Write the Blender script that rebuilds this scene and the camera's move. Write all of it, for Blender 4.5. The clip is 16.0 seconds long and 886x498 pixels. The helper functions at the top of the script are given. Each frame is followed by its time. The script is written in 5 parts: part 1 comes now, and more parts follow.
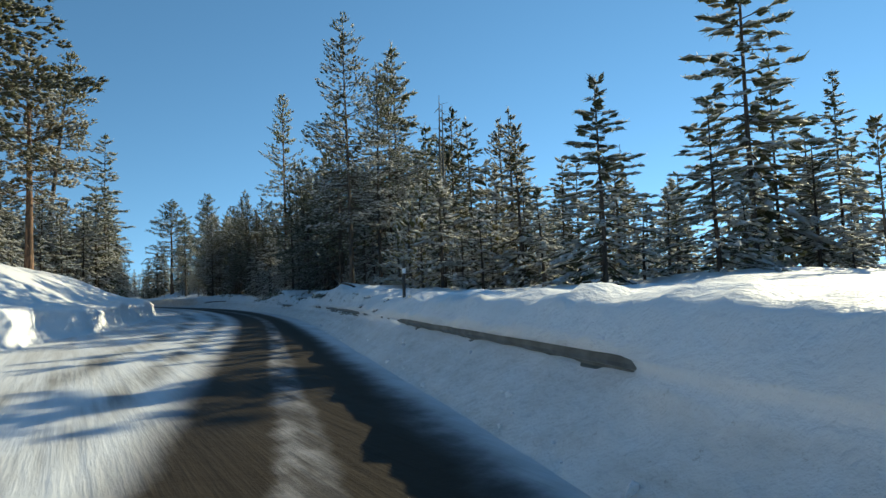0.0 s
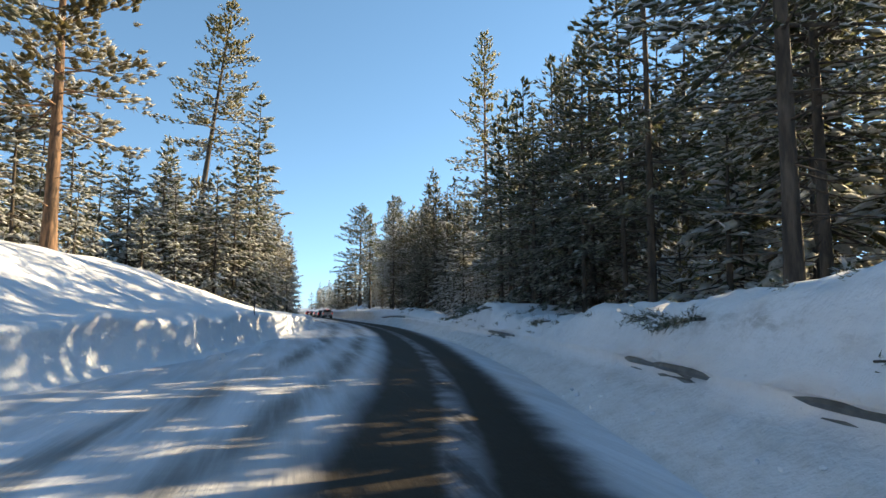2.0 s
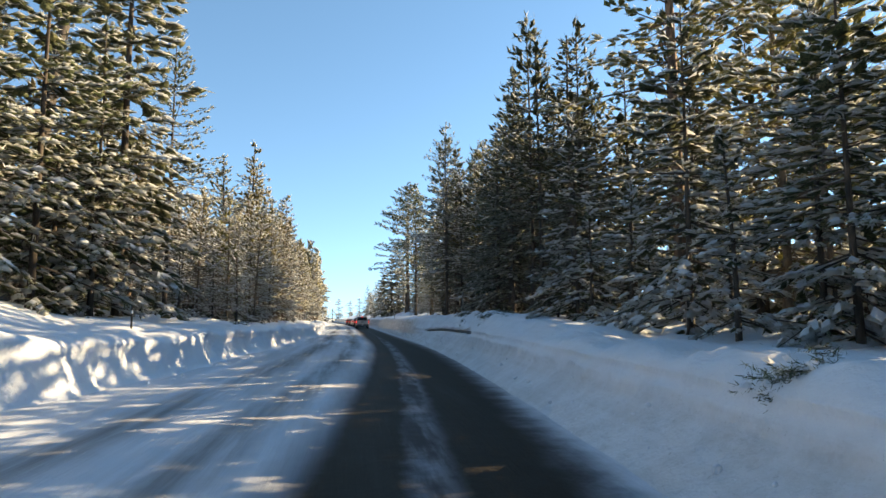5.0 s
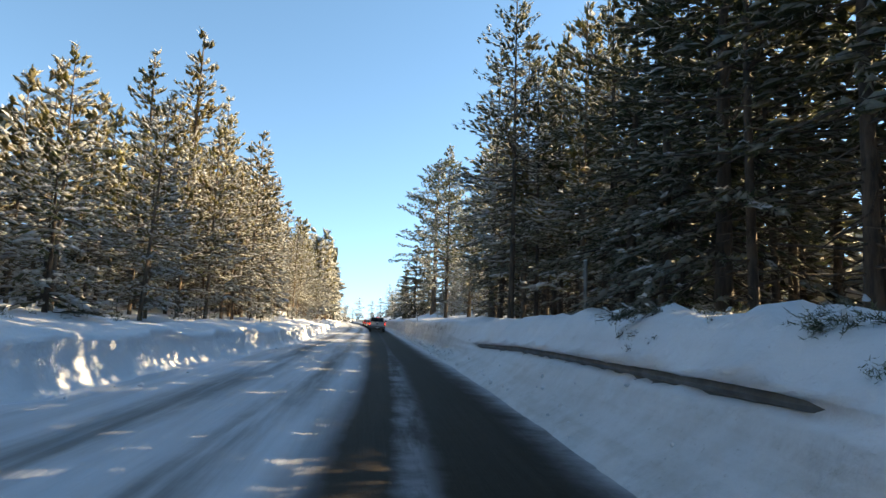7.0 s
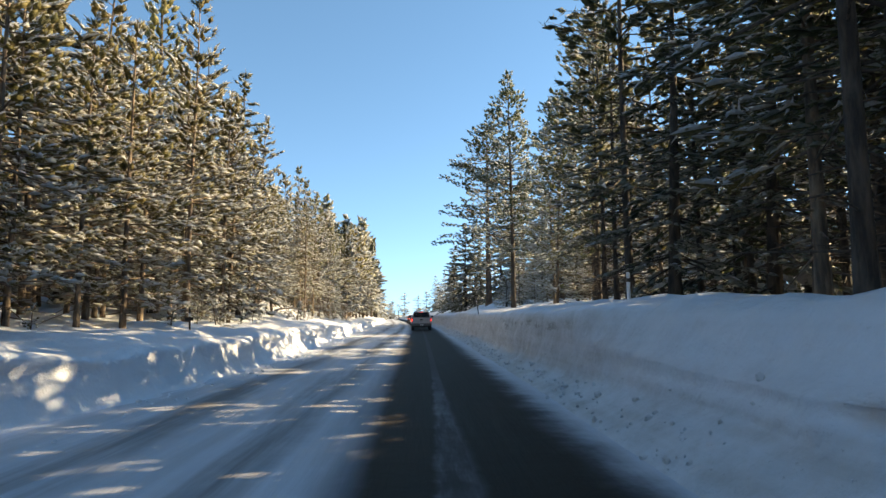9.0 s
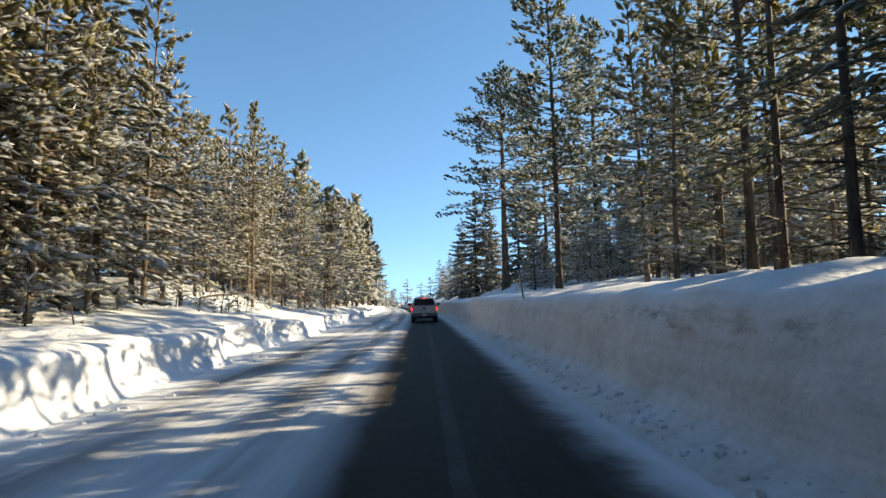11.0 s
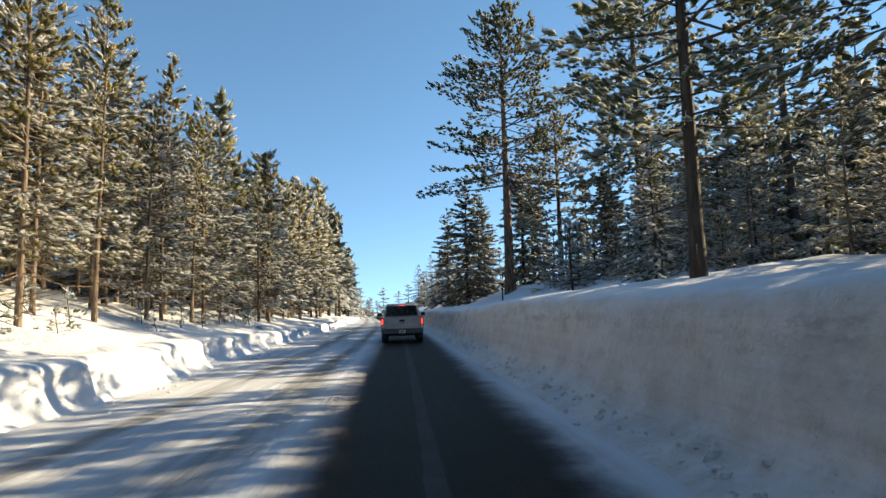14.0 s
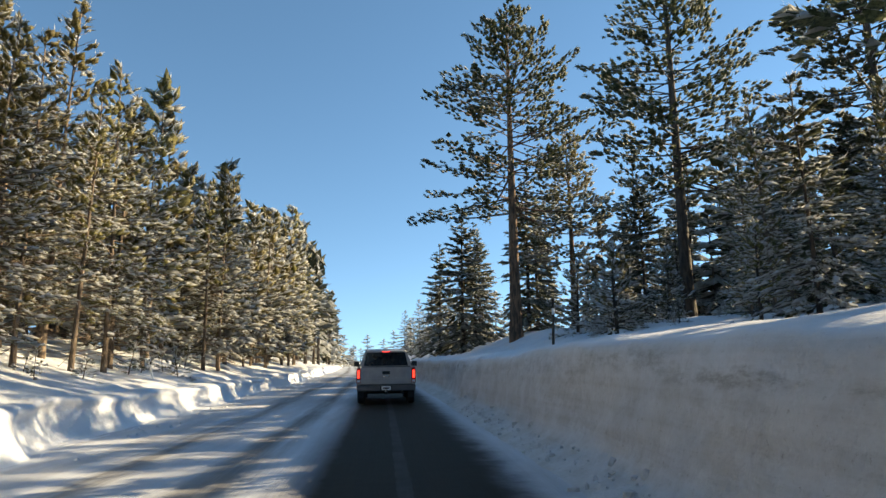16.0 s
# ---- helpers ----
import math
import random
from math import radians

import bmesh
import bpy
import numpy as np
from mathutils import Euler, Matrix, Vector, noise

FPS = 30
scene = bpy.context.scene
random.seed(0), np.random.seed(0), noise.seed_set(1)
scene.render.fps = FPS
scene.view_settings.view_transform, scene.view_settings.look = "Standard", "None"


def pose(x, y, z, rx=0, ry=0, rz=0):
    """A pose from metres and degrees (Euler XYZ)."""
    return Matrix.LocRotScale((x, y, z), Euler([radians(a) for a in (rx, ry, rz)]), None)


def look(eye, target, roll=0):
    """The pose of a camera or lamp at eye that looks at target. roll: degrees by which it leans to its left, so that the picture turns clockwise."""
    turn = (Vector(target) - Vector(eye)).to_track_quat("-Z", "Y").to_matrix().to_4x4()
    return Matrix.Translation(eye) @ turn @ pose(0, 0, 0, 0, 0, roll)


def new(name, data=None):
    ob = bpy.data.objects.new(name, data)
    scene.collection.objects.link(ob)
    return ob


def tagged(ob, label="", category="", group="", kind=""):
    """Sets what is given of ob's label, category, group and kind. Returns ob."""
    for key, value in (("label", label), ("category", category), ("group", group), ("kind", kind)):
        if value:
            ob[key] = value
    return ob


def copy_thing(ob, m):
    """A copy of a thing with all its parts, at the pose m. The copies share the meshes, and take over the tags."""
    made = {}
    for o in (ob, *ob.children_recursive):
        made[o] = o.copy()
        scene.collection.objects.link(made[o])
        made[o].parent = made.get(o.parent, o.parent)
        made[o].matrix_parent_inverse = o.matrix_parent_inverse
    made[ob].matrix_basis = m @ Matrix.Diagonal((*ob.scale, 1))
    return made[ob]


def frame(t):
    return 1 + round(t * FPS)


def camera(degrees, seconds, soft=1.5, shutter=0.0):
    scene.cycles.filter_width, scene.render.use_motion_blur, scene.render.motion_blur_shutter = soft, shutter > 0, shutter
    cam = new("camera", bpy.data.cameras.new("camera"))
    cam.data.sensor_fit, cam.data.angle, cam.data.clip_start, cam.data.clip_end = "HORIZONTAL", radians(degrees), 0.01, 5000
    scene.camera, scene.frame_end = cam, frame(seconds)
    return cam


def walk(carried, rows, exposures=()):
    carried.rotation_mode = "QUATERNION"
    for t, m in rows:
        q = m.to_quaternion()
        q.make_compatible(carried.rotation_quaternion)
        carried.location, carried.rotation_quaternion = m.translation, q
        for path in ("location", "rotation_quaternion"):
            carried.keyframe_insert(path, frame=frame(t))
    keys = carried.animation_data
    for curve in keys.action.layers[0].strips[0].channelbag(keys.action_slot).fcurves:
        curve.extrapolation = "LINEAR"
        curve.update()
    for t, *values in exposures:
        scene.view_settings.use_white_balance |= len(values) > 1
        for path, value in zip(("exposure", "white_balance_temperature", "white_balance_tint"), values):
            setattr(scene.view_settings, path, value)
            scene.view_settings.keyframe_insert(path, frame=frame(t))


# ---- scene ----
cam = camera(70.3, 16.0, 1.5)
PATH = [
    (0.0, pose(-14.05, -37.21, 1.42, 93.62, 2.27, -30.88)),
    (0.5, pose(-12.24, -30.62, 1.42, 93.60, 0.94, -18.81)),
    (1.0, pose(-10.47, -24.18, 1.42, 94.48, 0.58, -16.74)),
    (1.5, pose(-8.74, -17.84, 1.42, 95.22, -0.32, -15.14)),
    (2.0, pose(-7.07, -11.55, 1.42, 95.68, 0.01, -13.86)),
    (2.5, pose(-5.57, -5.43, 1.42, 96.18, -0.03, -12.35)),
    (3.0, pose(-4.28, 0.50, 1.42, 96.59, -0.32, -11.29)),
    (3.5, pose(-3.22, 6.24, 1.42, 96.53, 0.14, -10.25)),
    (4.0, pose(-2.38, 11.81, 1.42, 96.15, 1.18, -9.23)),
    (6.5, pose(0.16, 37.79, 1.42, 96.83, -2.50, -7.05)),
    (7.0, pose(0.46, 42.71, 1.42, 96.73, -2.20, -6.47)),
    (7.5, pose(0.70, 47.49, 1.42, 96.93, -2.04, -5.81)),
    (8.0, pose(0.87, 52.08, 1.42, 96.68, -1.76, -4.14)),
    (8.5, pose(0.99, 56.40, 1.42, 95.58, 0.34, -3.83)),
    (9.0, pose(1.01, 60.50, 1.42, 96.07, 0.43, -2.16)),
    (11.5, pose(1.17, 78.79, 1.42, 94.66, 1.37, -1.96)),
    (12.0, pose(1.19, 81.95, 1.42, 94.26, 1.65, -2.58)),
    (12.5, pose(1.18, 84.92, 1.42, 93.33, 2.78, -3.41)),
    (13.0, pose(1.19, 87.75, 1.42, 94.62, 2.65, -3.30)),
    (13.5, pose(1.19, 90.34, 1.42, 95.20, 2.79, -4.06)),
    (14.0, pose(1.17, 92.64, 1.42, 95.72, 1.75, -3.85)),
    (14.5, pose(1.16, 94.88, 1.42, 95.53, 0.79, -3.52)),
    (15.0, pose(1.16, 97.01, 1.42, 95.75, 0.59, -3.15)),
    (15.5, pose(1.16, 99.00, 1.42, 99.31, 0.79, -6.15)),
    (16.0, pose(1.20, 100.82, 1.42, 100.15, 0.75, -5.18)),
]
walk(cam, PATH, [(0, 0.5, 6650, -4), (0.5, 0.62, 7180, 4), (1, 0.9, 7520, 5), (2.5, 1.45, 8060, 7), (3.5, 1.48, 8060, 7), (7, 1.71, 8350, 8), (9, 1.5, 8000, 7), (11.5, 1.17, 7120, 6), (12.5, 1.32, 7720, 7), (14, 1.14, 7450, 6), (15, 1.07, 7430, 6), (16, 1.08, 7650, 6)])

# ---- sky, sun ----
SUN_AZ, SUN_EL = 74.0, 22.0  # degrees clockwise from +y, above the horizon
world = bpy.data.worlds.new("winter_sky")
scene.world = world
world.use_nodes = True
wn = world.node_tree
sky = wn.nodes.new("ShaderNodeTexSky")
sky.sky_type = "NISHITA"
sky.sun_disc = False
sky.sun_elevation = radians(SUN_EL)
sky.sun_rotation = radians(SUN_AZ)
sky.altitude = 700
sky.air_density = 0.64
sky.dust_density = 0.0
sky.ozone_density = 1.1
deep = wn.nodes.new("ShaderNodeHueSaturation")
deep.inputs["Saturation"].default_value = 1.14
deep.inputs["Hue"].default_value = 0.494
# clear mountain air: the view towards the horizon keeps its blue
aim = wn.nodes.new("ShaderNodeTexCoord")
raise_z = wn.nodes.new("ShaderNodeVectorMath")
raise_z.operation = "ADD"
raise_z.inputs[1].default_value = (0, 0, 0.12)
unit = wn.nodes.new("ShaderNodeVectorMath")
unit.operation = "NORMALIZE"
wn.links.new(aim.outputs["Generated"], raise_z.inputs[0])
wn.links.new(raise_z.outputs[0], unit.inputs[0])
wn.links.new(unit.outputs[0], sky.inputs["Vector"])
wn.links.new(sky.outputs[0], deep.inputs["Color"])
wn.links.new(deep.outputs[0], wn.nodes["Background"].inputs[0])
wn.nodes["Background"].inputs[1].default_value = 0.15

sun = new("sun", bpy.data.lights.new("sun", "SUN"))
sun.data.energy = 5.0
sun.data.angle = radians(0.55)
sun.data.color = (1.0, 0.845, 0.61)
sa, se = radians(SUN_AZ), radians(SUN_EL)
sun.matrix_world = look((60 * math.sin(sa) * math.cos(se), 60 * math.cos(sa) * math.cos(se), 60 * math.sin(se)), (0, 0, 0))


# ---- materials ----
class Nodes:
    """Short hand for a node material."""

    def __init__(self, name):
        self.m = bpy.data.materials.new(name)
        self.m.use_nodes = True
        self.t = self.m.node_tree
        self.b = self.t.nodes["Principled BSDF"]

    def add(self, kind, **sets):
        n = self.t.nodes.new(kind)
        for key, value in sets.items():
            n.inputs[key.replace("_", " ")].default_value = value
        return n

    def link(self, a, b):
        self.t.links.new(a, b)

    def noise(self, scale, detail=4, rough=0.55, stretch=None, coords="Object"):
        n = self.add("ShaderNodeTexNoise", Scale=scale, Detail=detail, Roughness=rough)
        c = self.add("ShaderNodeTexCoord")
        if stretch:
            mp = self.add("ShaderNodeMapping", Scale=stretch)
            self.link(c.outputs[coords], mp.inputs[0])
            self.link(mp.outputs[0], n.inputs["Vector"])
        else:
            self.link(c.outputs[coords], n.inputs["Vector"])
        return n.outputs["Fac"]

    def ramp(self, fac, stops):
        r = self.add("ShaderNodeValToRGB")
        e = r.color_ramp.elements
        while len(e) < len(stops):
            e.new(0.5)
        for el, (p, c) in zip(e, stops):
            el.position = p
            el.color = (*c, 1) if len(c) == 3 else c
        self.link(fac, r.inputs[0])
        return r.outputs[0]

    def mix(self, fac, a, b):
        n = self.t.nodes.new("ShaderNodeMix")
        n.data_type = "RGBA"
        for v, i in ((fac, 0), (a, 6), (b, 7)):
            if isinstance(v, (int, float)):
                n.inputs[i].default_value = v
            elif isinstance(v, tuple):
                n.inputs[i].default_value = (*v, 1)
            else:
                self.link(v, n.inputs[i])
        return n.outputs[2]

    def math(self, op, a, b=0.0):
        n = self.t.nodes.new("ShaderNodeMath")
        n.operation = op
        for v, i in ((a, 0), (b, 1)):
            if isinstance(v, (int, float)):
                n.inputs[i].default_value = v
            else:
                self.link(v, n.inputs[i])
        return n.outputs[0]

    def smooth(self, v, lo, hi):
        n = self.t.nodes.new("ShaderNodeMapRange")
        n.interpolation_type = "SMOOTHSTEP"
        self.link(v, n.inputs[0])
        n.inputs[1].default_value, n.inputs[2].default_value = lo, hi
        return n.outputs[0]

    def bump(self, heights):
        """heights: (socket, strength, distance), fine ones last."""
        prev = None
        for h, s, d in heights:
            n = self.add("ShaderNodeBump", Strength=s, Distance=d)
            self.link(h, n.inputs["Height"])
            if prev:
                self.link(prev, n.inputs["Normal"])
            prev = n.outputs[0]
        self.link(prev, self.b.inputs["Normal"])

    def base(self, c, rough=0.6, metal=0.0):
        if isinstance(c, tuple):
            self.b.inputs["Base Color"].default_value = (*c, 1)
        else:
            self.link(c, self.b.inputs["Base Color"])
        self.b.inputs["Roughness"].default_value = rough
        self.b.inputs["Metallic"].default_value = metal
        return self


def snow_ground():
    k = Nodes("wind_packed_snow")
    big, mid, fine = k.noise(0.35, 3), k.noise(2.6, 5), k.noise(24, 3)
    c = k.mix(k.smooth(big, 0.35, 0.7), (0.80, 0.82, 0.86), (0.72, 0.74, 0.78))
    # grit thrown up by the plough, in layers, on the flanks beside the lane
    a = k.t.nodes.new("ShaderNodeAttribute")
    a.attribute_name = "grit"
    layers = k.noise(1.0, 5, 0.6, (0.5, 0.16, 7.0))
    patch = k.noise(1.7, 5, 0.7)
    g = k.math("MULTIPLY", a.outputs["Fac"], k.math("ADD", 0.68, k.math("MULTIPLY", k.smooth(layers, 0.40, 0.75), 0.3)))
    c = k.mix(k.math("MULTIPLY", g, k.math("ADD", 0.55, k.math("MULTIPLY", k.smooth(patch, 0.3, 0.7), 0.45))), c, (0.335, 0.308, 0.262))
    blotch = k.smooth(k.noise(1.5, 6, 0.72, (1, 0.7, 1.6)), 0.54, 0.68)
    c = k.mix(k.math("MULTIPLY", blotch, k.math("MULTIPLY", a.outputs["Fac"], 0.3)), c, (0.20, 0.178, 0.145))
    specks = k.smooth(k.noise(11, 5, 0.8), 0.60, 0.70)
    c = k.mix(k.math("MULTIPLY", specks, k.math("MULTIPLY", a.outputs["Fac"], 0.7)), c, (0.22, 0.20, 0.17))
    seam = k.t.nodes.new("ShaderNodeAttribute")
    seam.attribute_name = "seam"
    smear = k.smooth(k.noise(1.0, 6, 0.75, (2.2, 1.1, 3.4)), 0.44, 0.66)
    c = k.mix(k.math("MULTIPLY", seam.outputs["Fac"], smear), c, (0.155, 0.142, 0.108))
    k.base(c, 0.62)
    k.bump([(mid, 0.55, 0.14), (k.noise(9, 4), 0.5, 0.05), (fine, 0.35, 0.015)])
    return k.m


def road_surface():
    """Snow-packed lane, worn wet asphalt in the wheel tracks of the other. The lane attribute is metres to the right of the lane's middle."""
    k = Nodes("ploughed_winter_road")
    a = k.t.nodes.new("ShaderNodeAttribute")
    a.attribute_name = "lane"
    along = k.noise(1.0, 5, 0.6, (1.6, 0.09, 1))
    blot = k.noise(1.3, 5, 0.65)
    u = k.math("ADD", a.outputs["Fac"], k.math("MULTIPLY", k.math("SUBTRACT", blot, 0.5), 0.34))
    u = k.math("ADD", u, k.math("MULTIPLY", k.math("SUBTRACT", along, 0.5), 0.22))

    def band(lo, hi, soft):
        return k.math("MULTIPLY", k.smooth(u, lo - soft, lo + soft), k.math("SUBTRACT", 1.0, k.smooth(u, hi - soft, hi + soft)))

    right = k.math("MULTIPLY", k.smooth(u, 0.27, 0.57), k.math("SUBTRACT", 1.0, k.smooth(u, 1.25, 1.95)))
    left = k.math("MULTIPLY", k.smooth(u, -1.04, -0.73), k.math("SUBTRACT", 1.0, k.smooth(u, -0.08, 0.18)))
    bare = k.math("MAXIMUM", left, right)
    thin = k.math("MULTIPLY", k.smooth(u, -1.5, -0.85), k.math("SUBTRACT", 1.0, k.smooth(u, 1.45, 2.15)))
    strip = k.t.nodes.new("ShaderNodeAttribute")
    strip.attribute_name = "strip"
    bare = k.math("MAXIMUM", bare, k.math("MULTIPLY", band(-0.8, 1.3, 0.15), k.math("SUBTRACT", 1.0, strip.outputs["Fac"])))
    worn = k.smooth(k.noise(1.0, 5, 0.65, (1.8, 0.22, 1)), 0.42, 0.62)
    bare = k.math("MAXIMUM", bare, k.math("MULTIPLY", k.math("MULTIPLY", band(-0.8, 1.3, 0.15), worn), 0.8))
    old = k.math("MAXIMUM", band(-2.35, -1.75, 0.3), band(-4.1, -3.35, 0.35))
    snow = k.mix(k.smooth(along, 0.3, 0.75), (0.68, 0.71, 0.76), (0.50, 0.505, 0.52))
    snow = k.mix(k.math("MULTIPLY", old, k.smooth(along, 0.25, 0.65)), snow, (0.22, 0.215, 0.21))
    slush = k.mix(k.smooth(blot, 0.3, 0.7), (0.14, 0.14, 0.15), (0.30, 0.30, 0.32))
    tar = k.mix(k.noise(60, 3), (0.022, 0.0172, 0.0118), (0.043, 0.0345, 0.0245))
    tar = k.mix(k.math("MULTIPLY", k.smooth(along, 0.5, 0.8), 0.35), tar, (0.075, 0.070, 0.063))
    c = k.mix(thin, snow, slush)
    c = k.mix(bare, c, tar)
    k.base(c, 0.6)
    k.b.inputs["Specular IOR Level"].default_value = 0.08
    r = k.math("SUBTRACT", 0.85, k.math("MULTIPLY", bare, 0.15))
    k.link(r, k.b.inputs["Roughness"])
    k.bump([(k.noise(1.0, 4, 0.6, (5, 0.25, 1)), 0.5, 0.05), (blot, 0.4, 0.05), (k.noise(40, 3), 0.3, 0.012)])
    return k.m


def needles(name, lo, hi, tip, thin=0.45, rime=0.0):
    k = Nodes(name)
    g = k.t.nodes.new("ShaderNodeNewGeometry")
    o = k.t.nodes.new("ShaderNodeObjectInfo")
    c = k.ramp(g.outputs["Random Per Island"], [(0.0, lo), (0.6, hi), (1.0, tip)])
    # needles, with the shade in the gaps between them painted darker
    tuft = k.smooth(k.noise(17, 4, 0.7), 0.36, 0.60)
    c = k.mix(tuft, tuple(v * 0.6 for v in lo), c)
    h = k.add("ShaderNodeHueSaturation")
    k.link(k.math("ADD", 0.482, k.math("MULTIPLY", o.outputs["Random"], 0.03)), h.inputs["Hue"])
    k.link(k.math("ADD", 0.8, k.math("MULTIPLY", o.outputs["Random"], 0.45)), h.inputs["Value"])
    k.link(c, h.inputs["Color"])
    c = h.outputs[0]
    if rime:
        # hoar frost and caught snow, thickest on what faces the sky
        split = k.t.nodes.new("ShaderNodeSeparateXYZ")
        k.link(g.outputs["True Normal"], split.inputs[0])
        up = k.math("ADD", k.math("MULTIPLY", split.outputs[2], 0.30), k.noise(6, 4, 0.7))
        c = k.mix(k.math("MULTIPLY", k.smooth(up, 0.45, 0.67), rime), c, (0.66, 0.655, 0.63))
    k.base(c, 0.6)
    k.bump([(tuft, 0.5, 0.04)])
    tr = k.t.nodes.new("ShaderNodeBsdfTranslucent")
    k.link(c, tr.inputs[0])
    ms = k.t.nodes.new("ShaderNodeMixShader")
    ms.inputs[0].default_value = thin
    k.link(k.b.outputs[0], ms.inputs[1])
    k.link(tr.outputs[0], ms.inputs[2])
    k.link(ms.outputs[0], k.t.nodes["Material Output"].inputs[0])
    return k.m


def bark(name, dark, light):
    k = Nodes(name)
    plates = k.noise(1.0, 6, 0.65, (7, 7, 1.3))
    c = k.mix(k.smooth(plates, 0.35, 0.68), dark, light)
    c = k.mix(k.math("MULTIPLY", k.smooth(k.noise(1.4, 4), 0.55, 0.75), 0.4), c, (0.13, 0.112, 0.095))
    k.base(c, 0.85)
    k.bump([(plates, 0.9, 0.06), (k.noise(30, 3), 0.4, 0.01)])
    return k.m


def plain(name, c, rough=0.5, metal=0.0, vary=0.12, scale=6.0):
    k = Nodes(name)
    lo = tuple(v * (1 - vary) for v in c)
    hi = tuple(min(1, v * (1 + vary)) for v in c)
    k.base(k.mix(k.smooth(k.noise(scale, 5), 0.3, 0.7), lo, hi), rough, metal)
    return k.m


def glowing(name, c, strength):
    k = Nodes(name)
    k.base(c, 0.3)
    k.b.inputs["Emission Color"].default_value = (*c, 1)
    k.b.inputs["Emission Strength"].default_value = strength
    return k.m


def laden_snow():
    k = Nodes("snow_on_boughs")
    g = k.t.nodes.new("ShaderNodeNewGeometry")
    k.base(k.mix(g.outputs["Random Per Island"], (0.82, 0.84, 0.88), (0.66, 0.68, 0.71)), 0.65)
    k.bump([(k.noise(14, 4), 0.5, 0.03)])
    tr = k.t.nodes.new("ShaderNodeBsdfTranslucent")
    tr.inputs[0].default_value = (0.74, 0.73, 0.70, 1)
    ms = k.t.nodes.new("ShaderNodeMixShader")
    ms.inputs[0].default_value = 0.4
    k.link(k.b.outputs[0], ms.inputs[1])
    k.link(tr.outputs[0], ms.inputs[2])
    k.link(ms.outputs[0], k.t.nodes["Material Output"].inputs[0])
    return k.m


SNOW = snow_ground()
ROAD = road_surface()
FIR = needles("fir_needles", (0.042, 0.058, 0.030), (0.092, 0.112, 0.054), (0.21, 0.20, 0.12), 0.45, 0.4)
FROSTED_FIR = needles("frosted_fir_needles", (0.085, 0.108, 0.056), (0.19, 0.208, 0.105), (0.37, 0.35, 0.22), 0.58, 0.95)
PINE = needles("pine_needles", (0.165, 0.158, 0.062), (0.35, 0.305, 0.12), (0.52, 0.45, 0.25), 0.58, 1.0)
# great pines' own dark green; on forest pines it paints in their shade
OLD_OR_SHADED_PINE = needles("old_or_shaded_pine_needles", (0.058, 0.074, 0.034), (0.125, 0.140, 0.060), (0.25, 0.23, 0.115), 0.45, 0.35)
FROST = laden_snow()
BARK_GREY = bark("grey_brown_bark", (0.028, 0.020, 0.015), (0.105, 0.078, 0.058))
BARK_TAN = bark("pale_tan_bark", (0.075, 0.055, 0.040), (0.27, 0.195, 0.135))
BARK_RED = bark("red_plated_bark", (0.055, 0.034, 0.022), (0.26, 0.145, 0.085))
DEAD = bark("weathered_dead_wood", (0.10, 0.092, 0.08), (0.26, 0.235, 0.20))
STEEL = plain("weathered_galvanised_steel", (0.15, 0.165, 0.165), 0.55, 0.5, 0.3, 3)
BLACK = plain("black_plastic", (0.012, 0.012, 0.013), 0.5)
WHITE = plain("white_reflective_sheet", (0.72, 0.73, 0.75), 0.4)


# ---- helpers for meshes ----
def mesh_of(name, verts, faces, mats, smooth=False, index=None):
    me = bpy.data.meshes.new(name)
    me.from_pydata(verts, [], faces)
    for m in mats:
        me.materials.append(m)
    if index is not None:
        me.polygons.foreach_set("material_index", index)
    if smooth:
        me.polygons.foreach_set("use_smooth", [True] * len(me.polygons))
    me.update()
    return me


def part(name, data, parent, label=""):
    """A mesh, or a bmesh with its material, as one child of a thing or part."""
    if isinstance(data, tuple):
        bm, m = data
        me = bpy.data.meshes.new(name)
        bm.to_mesh(me)
        bm.free()
        me.materials.append(m)
        data = me
    ob = new(name, data)
    ob.parent = parent
    return tagged(ob, label)


def box(x0, x1, y0, y1, z0, z1, bevel=0.0, segs=2):
    bm = bmesh.new()
    bmesh.ops.create_cube(bm, size=1)
    for v in bm.verts:
        v.co = ((x0 + x1) / 2 + v.co.x * (x1 - x0), (y0 + y1) / 2 + v.co.y * (y1 - y0), (z0 + z1) / 2 + v.co.z * (z1 - z0))
    if bevel:
        bmesh.ops.bevel(bm, geom=bm.edges[:], offset=bevel, segments=segs, affect="EDGES", profile=0.5)
    return bm


def rod(p, q, r, r2=None, sides=10):
    bm = bmesh.new()
    p, q = Vector(p), Vector(q)
    bmesh.ops.create_cone(bm, cap_ends=True, segments=sides, radius1=r, radius2=r if r2 is None else r2, depth=(q - p).length)
    m = Matrix.Translation((p + q) / 2) @ (q - p).to_track_quat("Z", "Y").to_matrix().to_4x4()
    bmesh.ops.transform(bm, matrix=m, verts=bm.verts)
    return bm


def joined(*bms):
    out = bmesh.new()
    for b in bms:
        me = bpy.data.meshes.new("join")
        b.to_mesh(me)
        b.free()
        out.from_mesh(me)
        bpy.data.meshes.remove(me)
    return out


def loft(sections, close=True):
    """A skin over cross-sections with the same number of points."""
    bm = bmesh.new()
    rows = [[bm.verts.new(p) for p in s] for s in sections]
    n = len(rows[0])
    for a, b in zip(rows, rows[1:]):
        for i in range(n if close else n - 1):
            bm.faces.new((a[i], a[(i + 1) % n], b[(i + 1) % n], b[i]))
    if close:
        bm.faces.new(rows[0][::-1])
        bm.faces.new(rows[-1])
    bmesh.ops.recalc_face_normals(bm, faces=bm.faces)
    return bm


